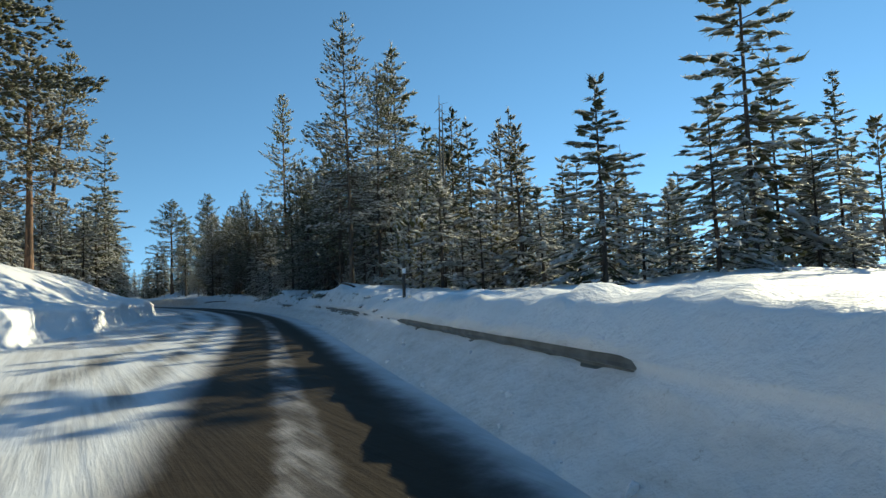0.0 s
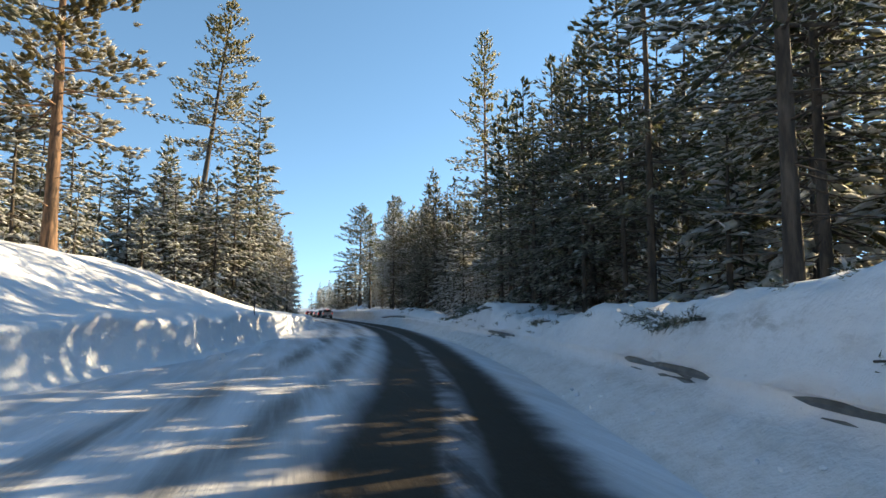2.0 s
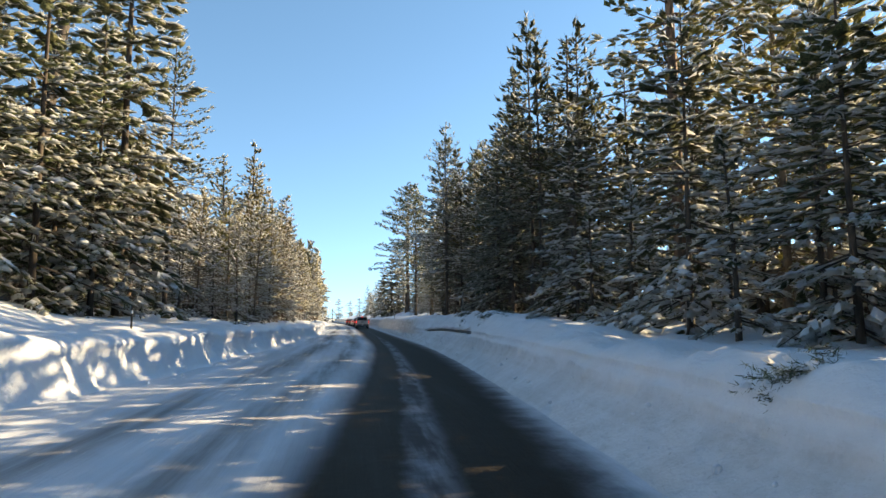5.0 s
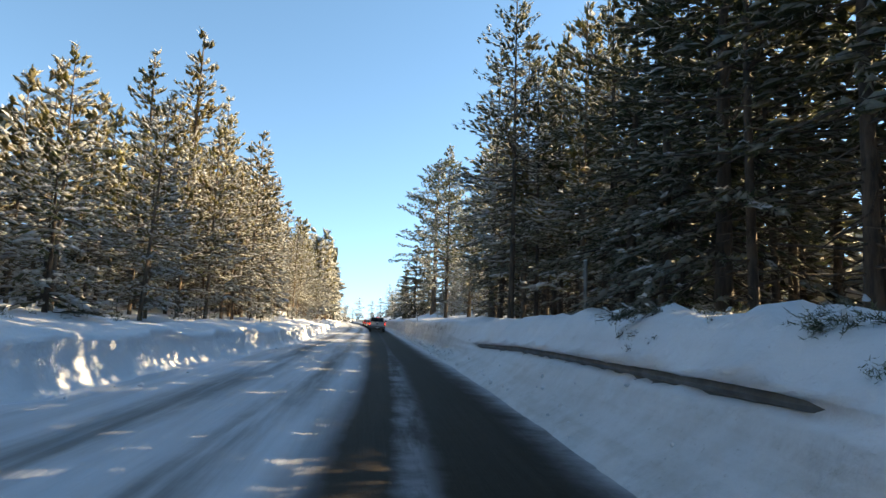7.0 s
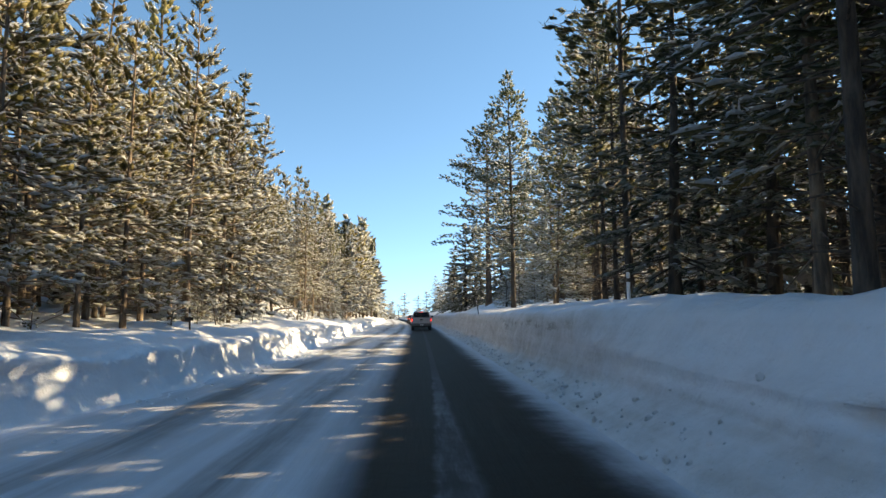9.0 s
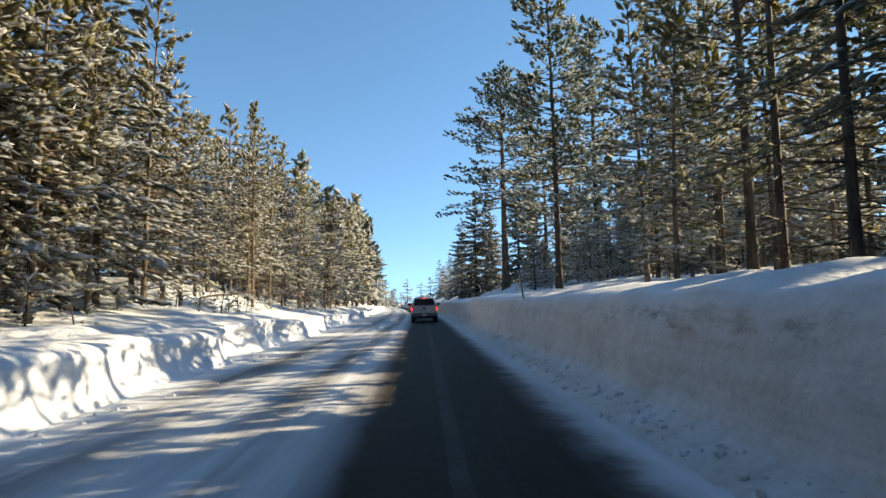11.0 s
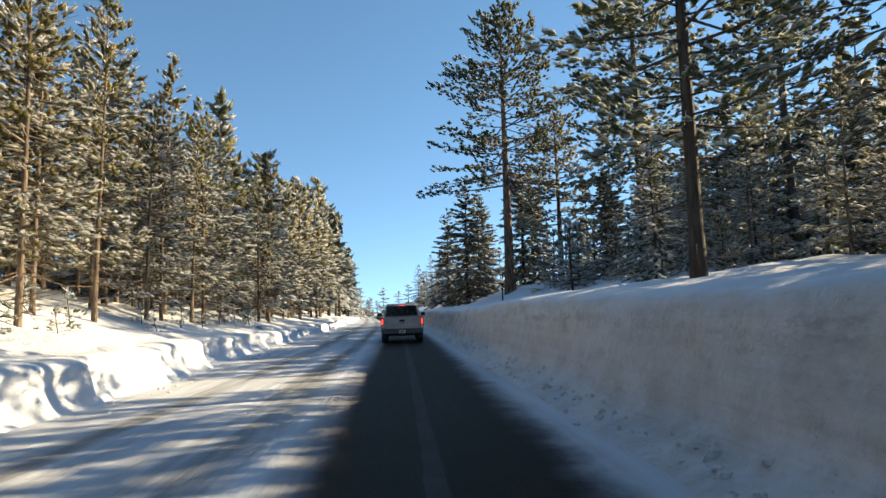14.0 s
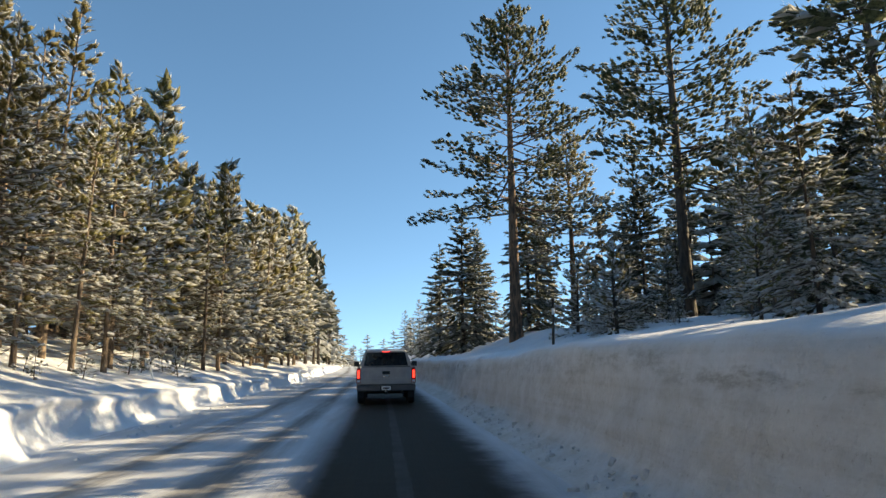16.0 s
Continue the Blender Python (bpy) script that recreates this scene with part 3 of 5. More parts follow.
                    (load if tip else crown).needle(root_at, d, turn_of(np.cross(d, n0) + n0 * rng.normal(0, 0.3)), rng.uniform(0.15, 0.28) * coarse ** 0.7, 0.062 * coarse * (0.5 + 0.5 * fine))
                if white:
                    load.pad(c + top * (ch * 0.62), turn_of(axis + rng.normal(0, 0.12, 3)), ca * rng.uniform(1.1, 1.7), cb * rng.uniform(1.1, 1.75), ch * rng.uniform(0.2, 0.5) + 0.012, rng)
        # leader
        p, r = on_stem(0.97)
        for b in range(10):
            d = turn_of(np.array((rng.normal(0, 0.35), rng.normal(0, 0.35), rng.uniform(0.4, 1))))
            (load if rng.random() < 0.6 * snow else crown).needle(p + np.array((0, 0, rng.uniform(-0.3, 0.03 * height))), d, turn_of(np.cross(d, rng.normal(0, 1, 3))), 0.34, 0.07)
    part("trunk", mesh_of("trunk", timber.v, timber.f, [wood or BARK_GREY], True), root)
    if crown.f:
        part("crown", mesh_of("crown", crown.v, crown.f, [foliage or (FIR if style == "fir" else PINE)], True), root)
    if load.f:
        part("snow_load", mesh_of("snow_load", load.v, load.f, [FROST], True), root, "fresh snow lying on the boughs")["kind"] = "stuff"
    return root


PLANTED = {}
BEHIND = {"back_pine": [], "back_fir": []}


def plant(kind, x, y, size=1.0, turn=0.0, tall=1.0, sink=0.05, lean=(0.0, 0.0)):
    """Stand the next tree of that kind on the ground at x, y."""
    m = Matrix.LocRotScale((x, y, ground_z(x, y) - sink), Euler((lean[0], lean[1], turn)), (size, size, size * tall))
    if kind in ("pine_a", "pine_b") and not -11.0 < x - float(road_x(min(y, 420))) < 15:
        kind = "row_pine"
    if kind in BEHIND:
        BEHIND[kind].append(m)
        return None
    ob = KINDS[kind]
    if kind in PLANTED:
        ob = copy_thing(ob, m @ Matrix.Diagonal((*(1 / v for v in ob.scale), 1)))
    else:
        ob.matrix_basis = m
    PLANTED[kind] = PLANTED.get(kind, 0) + 1
    if GROUPS.get(kind):
        tagged(ob, group=GROUPS[kind])
    return ob


KINDS = {
    "fir_a": conifer("tall green fir with snow-laden drooping boughs", 14, 3.1, 0.05, 90, 1, "fir", 0.5, 1.0, girth=0.13, spire=0.75, coarse=1.1, fine=0.85, foliage=FROSTED_FIR),
    "fir_b": conifer("broad fir heavily dusted with white snow", 11, 2.9, 0.04, 76, 2, "fir", 1.0, 0.9, girth=0.12, spire=0.75, coarse=1.08, fine=0.85, foliage=FROSTED_FIR),
    "fir_c": conifer("tall dense fir dusted with snow and pointed top", 16, 3.5, 0.05, 100, 3, "fir", 0.75, 1.2, girth=0.15, spire=0.85, coarse=1.1, fine=0.85, foliage=FROSTED_FIR),
    "fir_d": conifer("dark conical fir standing in roadside snow", 14, 3.6, 0.03, 110, 4, "fir", 0.3, 1.45, ragged=0.15, spire=0.85, coarse=1.35),
    "young_a": conifer("young fir thickly frosted with snow", 6, 1.9, 0.03, 52, 5, "fir", 1.0, 0.85, coarse=0.95, fine=0.8, foliage=FROSTED_FIR),
    "young_b": conifer("small bushy conifer plastered with white snow", 3.4, 1.5, 0.02, 46, 6, "pine", 1.0, 1.0, coarse=0.62, fine=0.9),
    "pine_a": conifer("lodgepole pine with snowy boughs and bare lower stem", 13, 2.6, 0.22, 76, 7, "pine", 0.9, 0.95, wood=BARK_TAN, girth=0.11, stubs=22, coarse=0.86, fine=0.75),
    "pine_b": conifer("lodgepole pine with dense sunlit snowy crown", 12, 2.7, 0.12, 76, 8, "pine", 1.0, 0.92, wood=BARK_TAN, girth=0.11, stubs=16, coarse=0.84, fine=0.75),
    "pine_c": conifer("tall forest pine with bare trunk and dead twigs", 13.5, 2.7, 0.27, 80, 9, "pine", 0.2, 0.85, wood=BARK_GREY, girth=0.12, stubs=36, coarse=0.95, fine=0.75, foliage=OLD_OR_SHADED_PINE),
    "pine_d": conifer("tall forest pine with sparse green crown", 14.5, 2.8, 0.25, 80, 10, "pine", 0.2, 0.85, wood=BARK_GREY, girth=0.13, stubs=36, coarse=0.95, fine=0.75, foliage=OLD_OR_SHADED_PINE),
    "spire": conifer("open-branched young pine with a spiky top", 14, 2.8, 0.09, 92, 11, "pine", 0.9, 1.2, ragged=0.35, coarse=0.85),
    "great_a": conifer("great old pine with red plated trunk", 26, 6.8, 0.36, 125, 12, "great", 0.3, 1.6, BARK_RED, OLD_OR_SHADED_PINE, 0.46, stubs=10, ragged=0.42, coarse=0.8),
    "great_b": conifer("great pine with open crown and dark trunk", 27, 5.8, 0.30, 138, 13, "great", 0.3, 1.6, BARK_GREY, OLD_OR_SHADED_PINE, 0.40, stubs=14, ragged=0.35, coarse=0.85),
    "great_d": conifer("large roadside pine with low frosted boughs and dark trunk", 18, 3.1, 0.22, 120, 27, "great", 0.55, 1.6, BARK_GREY, FROSTED_FIR, 0.18, stubs=14, ragged=0.35, coarse=0.6, fine=0.65),
    "great_c": conifer("mature pine with orange bark and yellow-green crown", 17, 3.8, 0.34, 84, 14, "great", 0.5, 1.6, BARK_RED, PINE, 0.30, stubs=12, ragged=0.3, coarse=0.8),
    "thin": conifer("tall thin pine with sparse frosted limbs", 27, 4.5, 0.14, 140, 15, "pine", 1.0, 1.3, BARK_RED, PINE, 0.26, stubs=24, ragged=0.4, coarse=0.85),
    "snag": conifer("bare dead tree with short broken limbs", 12, 1.0, 0.1, 0, 16, "snag", 0, 1, DEAD, None, 0.17, stubs=60),
    "leaner": conifer("tall leaning pine with broken limbs below its crown", 33, 4.6, 0.50, 105, 17, "great", 0.6, 1.5, BARK_GREY, PINE, 0.45, lean=0.11, stubs=34, ragged=0.4, coarse=0.85),
    "tall_dark": conifer("tall dark-stemmed pine behind the snow wall", 20, 3.6, 0.40, 66, 18, "great", 0.35, 1.3, BARK_GREY, PINE, 0.20, stubs=30, ragged=0.35, coarse=0.8),
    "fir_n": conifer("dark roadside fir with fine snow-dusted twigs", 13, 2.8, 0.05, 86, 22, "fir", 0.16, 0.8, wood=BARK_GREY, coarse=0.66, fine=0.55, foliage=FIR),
    "pine_n": conifer("slim roadside pine with long dead lower twigs", 13.5, 2.7, 0.24, 80, 23, "pine", 0.16, 0.8, wood=BARK_GREY, girth=0.11, stubs=40, coarse=0.66, fine=0.55, foliage=OLD_OR_SHADED_PINE),
    "far_pine": conifer("snowy lodgepole pine in a long roadside row", 12.5, 2.7, 0.16, 64, 25, "pine", 0.9, 1.1, wood=BARK_TAN, girth=0.11, stubs=8, coarse=1.75),
    "row_pine": conifer("snowy lodgepole pine behind the roadside trees", 12.5, 2.8, 0.18, 74, 26, "pine", 0.9, 0.95, wood=BARK_TAN, girth=0.11, stubs=10, coarse=1.15, fine=0.8),
    "shrub": conifer("low snow-covered shrub at the forest edge", 1.3, 0.75, 0.05, 14, 24, "pine", 1.0, 0.9, girth=0.02, coarse=0.42, fine=0.8, foliage=FROSTED_FIR),
    "road_pine": conifer("stout roadside pine with frosted bushy crown", 15, 3.3, 0.26, 100, 21, "pine", 1.0, 1.05, BARK_GREY, FROSTED_FIR, 0.125, stubs=20, ragged=0.3, coarse=0.48, fine=0.6),
    "back_pine": conifer("forest pine standing back among other trunks", 13.5, 2.5, 0.30, 28, 19, "pine", 0.5, 1.0, stubs=0, coarse=3.9, foliage=OLD_OR_SHADED_PINE),
    "back_fir": conifer("distant fir dusted with snow", 14, 3.3, 0.06, 38, 20, "fir", 0.6, 1.0, coarse=3.9, foliage=FROSTED_FIR),
}
GROUPS = {"row_pine": "roadside pine forest", "far_pine": "roadside pine forest", "pine_a": "roadside pine forest", "pine_b": "roadside pine forest", "pine_c": "roadside pine forest", "pine_d": "roadside pine forest",
          "fir_a": "snowy firs", "fir_b": "snowy firs", "fir_c": "snowy firs", "young_a": "young frosted firs", "young_b": "frosted saplings", "snag": "dead trees", "shrub": "snowy shrubs"}

# trees that stand out, by place
for kind, x, y, size, turn, tall in (
    ("great_a", 10.3, 144.3, 1.0, 0.6, 0.97), ("fir_d", 8.2, 157.5, 0.98, 0.0, 0.98), ("fir_d", 6.9, 166.5, 0.85, 1.0, 1.0), ("fir_d", 10.2, 163.5, 0.9, 2.2, 1.0), ("fir_d", 11.8, 171.0, 0.9, 4.0, 1.0), ("fir_d", 7.4, 177.0, 0.65, 3.0, 1.0), ("fir_d", 15.2, 158.0, 0.95, 3.0, 1.0), ("fir_d", 12.9, 151.5, 0.95, 2.0, 1.0), 
    ("great_b", 17.6, 133.6, 0.92, 0.0, 1.02), ("great_b", 22.0, 124.2, 0.78, 2.2, 1.0), ("great_d", 7.9, 106.4, 1.0, 0.4, 1.0), ("fir_b", 9.2, 111.8, 0.44, 0.4, 1.0), ("pine_b", 15.0, 121.0, 0.62, 4.0, 1.0), ("pine_b", 12.6, 119.5, 0.55, 1.0, 1.0), ("pine_a", 17.5, 119.0, 0.6, 3.0, 1.0), ("young_b", 13.1, 136.8, 1.15, 1.0, 1.0), ("young_b", 14.7, 138.2, 1.05, 2.0, 0.95), ("young_b", 13.5, 122.3, 0.38, 0.3, 1.0), ("young_b", 11.4, 122.0, 0.3, 4.3, 1.0), ("tall_dark", 10.0, 92.0, 0.8, 1.0, 1.0), ("tall_dark", 12.5, 99.0, 0.85, 2.0, 1.0),
    ("great_c", 15.5, 147.5, 0.95, 1.0, 1.0), ("pine_d", 18.0, 141.0, 0.95, 1.0, 1.0),
    ("great_c", -16.3, 16.2, 1.0, 0.5, 0.98),  ("great_b", -24.5, 1.0, 1.0, 3.0, 1.0), ("great_c", -23.0, 12.0, 1.0, 2.0, 1.15), ("leaner", -16.9, 55.0, 0.97, 0.0, 1.0),
    ("fir_c", -9.9, 48.5, 1.22, 0.7, 1.05), ("pine_b", -12.0, 57.0, 0.72, 1.2, 1.0), ("pine_b", -8.0, 60.5, 0.62, 0.2, 1.0), ("pine_b", -14.5, 63.0, 0.8, 0.2, 1.0), ("fir_c", -18.5, 48.0, 0.72, 0.2, 1.0), ("fir_a", -20.5, 44.0, 0.8, 1.2, 1.0), ("fir_b", -13.0, 44.0, 0.95, 1.9, 1.0),
    ("thin", 10.6, 43.3, 0.98, 0.0, 1.0), ("pine_b", 13.0, 41.0, 1.35, 0.0, 1.0), ("pine_b", 14.8, 43.5, 1.35, 1.0, 1.0), ("pine_a", 12.2, 38.2, 1.15, 2.0, 1.0), ("road_pine", 5.9, 67.2, 0.95, 1.5, 1.0), ("pine_a", 7.0, 69.6, 1.0, 0.5, 1.0), ("pine_b", 8.2, 65.4, 1.05, 2.5, 1.0), ("pine_n", 8.6, 86.0, 1.0, 2.5, 1.0), ("pine_n", 9.4, 89.5, 1.0, 0.5, 1.05), ("pine_d", 7.7, 80.2, 1.12, 0.5, 1.05), ("pine_n", 8.2, 83.2, 0.9, 1.5, 1.0), ("pine_n", 12.2, 104.6, 1.0, 1.5, 1.0), ("fir_d", 20.0, 124.0, 0.6, 2.5, 1.0), ("pine_d", 23.0, 127.5, 0.65, 0.5, 1.0), ("pine_d", 17.6, 126.5, 0.6, 1.5, 1.0), ("fir_d", 21.5, 118.5, 0.52, 3.5, 1.0), ("fir_d", 14.5, 132.0, 0.58, 3.5, 1.0), ("road_pine", -9.4, 53.0, 0.92, 2.5, 1.0), 
    ("spire", -9.0, 75.2, 1.02, 0.4, 1.02), ("spire", -11.3, 75.6, 0.95, 2.4, 1.0), ("fir_a", -9.2, 90.6, 0.93, 1.1, 1.0), ("fir_c", -8.6, 94.5, 0.85, 2.1, 1.0), ("spire", -10.4, 88.0, 1.1, 3.3, 1.0),
    ("road_pine", -0.3, -4.3, 1.05, 0.7, 1.0), ("road_pine", 2.6, -2.0, 0.95, 3.7, 1.0), ("road_pine", 4.3, -0.2, 1.05, 2.7, 1.0), ("pine_n", 1.6, 2.2, 1.0, 2.7, 1.0), ("fir_a", 5.4, 1.0, 1.12, 0.7, 1.1), ("spire", 9.5, -6.5, 0.78, 0.2, 1.0), ("spire", 12.5, -1.5, 0.85, 1.2, 1.0),
    ("snag", 6.0, -4.0, 1.0, 0.0, 1.0), ("snag", 8.0, -1.0, 1.05, 1.0, 1.0), ("snag", 17.5, -8.0, 0.75, 2.0, 1.0), ("fir_a", 13.0, -20.0, 1.22, 2.0, 1.03), ("fir_a", 16.6, -19.0, 0.8, 2.0, 1.0), ("fir_c", 17.6, -21.5, 0.6, 1.0, 1.0),
):
    plant(kind, x, y, size, turn, tall)
plant("great_b", -20.2, 3.6, 1.05, 1.0, 1.0, lean=(0.0, 0.13))

SPOTS = [(p.matrix_basis.translation.x, p.matrix_basis.translation.y) for p in scene.objects if p.parent is None and p.get("category") == "tree"]


def grove(kinds, y0, y1, u0, u1, count, gap, lo, hi, seed, tall=(0.9, 1.12)):
    """Scatter trees over a stretch of the roadside, none nearer than gap to another."""
    rng = random.Random(seed)
    left, tries = count, 0
    while left and tries < count * 40:
        tries += 1
        y = rng.uniform(y0, y1)
        x = float(road_x(min(y, 420))) + rng.uniform(u0, u1)
        if any((x - a) ** 2 + (y - b) ** 2 < gap * gap for a, b in SPOTS):
            continue
        SPOTS.append((x, y))
        plant(rng.choice(kinds), x, y, rng.uniform(lo, hi), rng.uniform(0, 6.28), rng.uniform(*tall), lean=(rng.gauss(0, 0.015), rng.gauss(0, 0.015)))
        left -= 1


# right of the road
grove(("young_a", "fir_b", "young_a"), -24, -8, 8.5, 16, 20, 1.8, 0.5, 0.75, 21, (0.75, 0.9))
grove(("fir_b", "pine_b", "young_a", "young_a"), -26, 8, 15, 32, 26, 2.0, 0.6, 0.85, 22, (0.65, 0.85))
grove(("back_fir",), -26, 10, 30, 48, 26, 2.4, 0.5, 0.65, 221)
grove(("fir_b", "fir_a", "pine_b"), -22, -4, 10, 17, 5, 2.4, 0.55, 0.7, 231)
grove(("young_a", "young_b"), -16, 6, 7.0, 12, 24, 1.4, 0.7, 1.15, 23)
grove(("fir_n", "fir_n", "pine_n", "pine_d"), 0, 25, 6.0, 9.5, 22, 1.4, 0.76, 0.96, 24)
grove(("pine_c", "pine_d", "fir_a", "pine_c"), 0, 27, 9.5, 15, 16, 1.8, 0.76, 0.96, 241)
grove(("young_a", "fir_b", "young_a"), 25, 45, 5.4, 9, 16, 1.4, 0.5, 0.72, 27)
grove(("fir_b", "pine_b"), 26, 44, 9, 18, 12, 2.0, 0.6, 0.85, 271)
grove(("fir_n", "pine_d", "pine_n", "pine_n"), 45, 78, 6.0, 9.5, 34, 1.3, 0.78, 0.96, 28)
grove(("pine_c", "pine_d", "fir_a"), 45, 80, 9.5, 15, 20, 1.8, 0.85, 1.0, 25)
grove(("far_pine",), 4, 32, 15, 24, 7, 2.2, 0.75, 0.95, 243)
grove(("pine_c",), 8, 34, 11, 19, 12, 1.8, 0.85, 1.05, 242)
grove(("far_pine",), 52, 84, 14.5, 24, 9, 2.2, 0.72, 0.88, 244)
grove(("back_fir",), 0, 96, 17, 34, 64, 2.4, 0.42, 0.6, 26)
grove(("back_fir",), 10, 112, 34, 60, 26, 3.2, 0.4, 0.6, 261)
grove(("pine_a", "pine_b", "pine_a"), 77, 96, 6.6, 12, 7, 1.9, 0.75, 0.9, 281)
grove(("pine_a", "pine_b", "pine_a", "pine_d"), 92, 109, 7.6, 18, 9, 2.0, 0.7, 0.9, 29)
grove(("young_a", "fir_b"), 84, 108, 12, 24, 7, 2.4, 0.5, 0.75, 30)
grove(("fir_a", "fir_b", "fir_c"), 102, 134, 20, 29, 9, 2.2, 0.45, 0.65, 303)
grove(("back_fir",), 96, 140, 24, 36, 24, 2.4, 0.45, 0.65, 304)
grove(("pine_b", "young_a", "fir_b", "pine_b"), 94, 122, 9.5, 21, 12, 1.6, 0.38, 0.55, 302)
grove(("young_a",), 108, 124, 12, 26, 8, 2.2, 0.6, 0.95, 301)
grove(("back_fir", "fir_d", "back_fir", "back_pine", "fir_b"), 126, 170, 16, 44, 30, 2.8, 0.5, 0.75, 31)
grove(("back_fir", "back_fir", "fir_c"), 178, 300, 8.5, 26, 34, 3.0, 0.6, 0.8, 32, (0.75, 0.95))
grove(("fir_d", "fir_c", "fir_a"), 127, 152, 17, 27, 14, 1.9, 0.42, 0.62, 305)
grove(("back_fir",), 118, 156, 21, 35, 26, 2.0, 0.75, 1.0, 306)
grove(("young_b",), 112, 136, 8.5, 13.5, 8, 1.6, 0.6, 1.2, 33)
# extra firs, mostly hidden, added to keep sun flecks off the road
grove(("back_fir",), 40, 88, 11, 21, 20, 2.2, 0.68, 0.8, 71)
grove(("back_fir",), 4, 36, 11, 21, 11, 2.2, 0.66, 0.8, 72)
# left of the road
grove(("fir_b", "fir_a", "young_a"), 14, 42, -24, -14, 16, 2.6, 0.7, 0.95, 41)
grove(("far_pine", "fir_a"), -14, 14, -34, -21, 8, 3.4, 0.9, 1.1, 42)
grove(("fir_a", "fir_b", "pine_b", "pine_b"), 38, 53, -20, -9.5, 18, 1.8, 0.7, 0.9, 43)
grove(("pine_b", "young_a", "pine_b"), 52, 69, -17, -8.0, 24, 1.5, 0.5, 0.68, 431)
grove(("pine_b", "pine_a"), 69, 76, -14, -8.2, 10, 1.6, 0.6, 0.75, 440)
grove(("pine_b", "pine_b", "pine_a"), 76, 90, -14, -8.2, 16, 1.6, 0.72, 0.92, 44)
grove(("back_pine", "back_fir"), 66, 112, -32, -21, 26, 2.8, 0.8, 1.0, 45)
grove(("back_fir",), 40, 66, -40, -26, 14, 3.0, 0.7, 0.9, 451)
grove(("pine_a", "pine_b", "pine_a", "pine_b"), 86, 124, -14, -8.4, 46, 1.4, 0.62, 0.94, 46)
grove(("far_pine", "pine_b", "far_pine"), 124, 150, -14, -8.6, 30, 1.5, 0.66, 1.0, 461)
grove(("far_pine",), 150, 180, -14, -8.4, 26, 1.8, 0.98, 1.16, 47)
grove(("back_pine", "back_fir"), 108, 190, -30, -19, 26, 2.6, 0.75, 0.95, 48)
grove(("back_fir", "back_pine"), 180, 330, -18, -8.0, 64, 2.6, 1.1, 1.4, 49)
grove(("back_fir",), 60, 190, -25, -14, 70, 2.0, 0.5, 0.75, 62)
grove(("shrub",), 60, 132, -9.2, -7.3, 44, 0.7, 0.5, 1.1, 601, (0.6, 1.0))
grove(("shrub",), -14, 44, 6.2, 9.5, 14, 0.8, 0.6, 1.2, 602, (0.6, 1.0))
# where the road bends out of sight
grove(("back_fir",), 330, 440, -60, 30, 34, 3.5, 1.0, 1.5, 50, (0.5, 0.7))
# behind the start of the drive
grove(("back_pine", "back_fir"), -75, -44, 9, 30, 9, 4.5, 0.7, 0.9, 51)
grove(("back_pine", "back_fir"), -75, -44, -34, -13, 9, 4.5, 0.9, 1.1, 52)


def far_woods():
    """The uncounted trees that stand behind the roadside ones, joined."""
    verts, faces, index, mats, n = [], [], [], [], 0
    for kind, places in BEHIND.items():
        for child in KINDS[kind].children:
            me = child.data
            co = np.empty(len(me.vertices) * 3)
            me.vertices.foreach_get("co", co)
            co = co.reshape(-1, 3)
            polys = [tuple(p.vertices) for p in me.polygons]
            if me.materials[0] not in mats:
                mats.append(me.materials[0])
            mi = mats.index(me.materials[0])
            for m in places:
                a = np.array(m)
                verts += (co @ a[:3, :3].T + a[:3, 3]).tolist()
                faces += [tuple(i + n for i in p) for p in polys]
                index += [mi] * len(polys)
                n += len(co)
        for child in list(KINDS[kind].children):
            bpy.data.objects.remove(child)
        bpy.data.objects.remove(KINDS[kind])
    me = mesh_of("background_forest", verts, faces, mats, False, index)
    return tagged(new("background_forest", me), "deep winter forest of snow-dusted pines and firs", "forest", kind="stuff")


far_woods()


# ---- crash barrier ----
def barrier(y0, y1):
    """A W-beam crash barrier on posts along the right bank."""
    root = tagged(new("crash_barrier"), "weathered grey steel crash barrier half buried in snow", "crash barrier")
    prof = [(0.0, 0.87), (-0.05, 0.84), (-0.075, 0.79), (-0.05, 0.745), (0.0, 0.725), (0.0, 0.695), (-0.05, 0.675), (-0.075, 0.63), (-0.05, 0.58), (0.0, 0.55)]
    y, k = y0, 0
    while y < y1 - 0.2:
        ye = min(y + 3.8, y1)
        outer = [[Vector((float(road_x(q)) + 3.17 + a, q, b - 0.04 + float(rail_lift(q)))) for a, b in prof] for q in np.linspace(y, ye + 0.03, 5)]
        inner = [[p + Vector((0.006, 0, 0)) for p in s] for s in outer]
        bm = loft([o + i[::-1] for o, i in zip(outer, inner)])
        part("rail", (bm, STEEL), root)
        q = y + 0.3
        x = float(road_x(q)) + 3.18
        part("post", (box(x + 0.07, x + 0.2, q - 0.05, q + 0.05, -0.3, 0.74 + float(rail_lift(q))), STEEL), root)
        y, k = ye, k + 1
    return root


for a, b in ((-44, 14.5), (44, 65.0)):
    barrier(a, b)


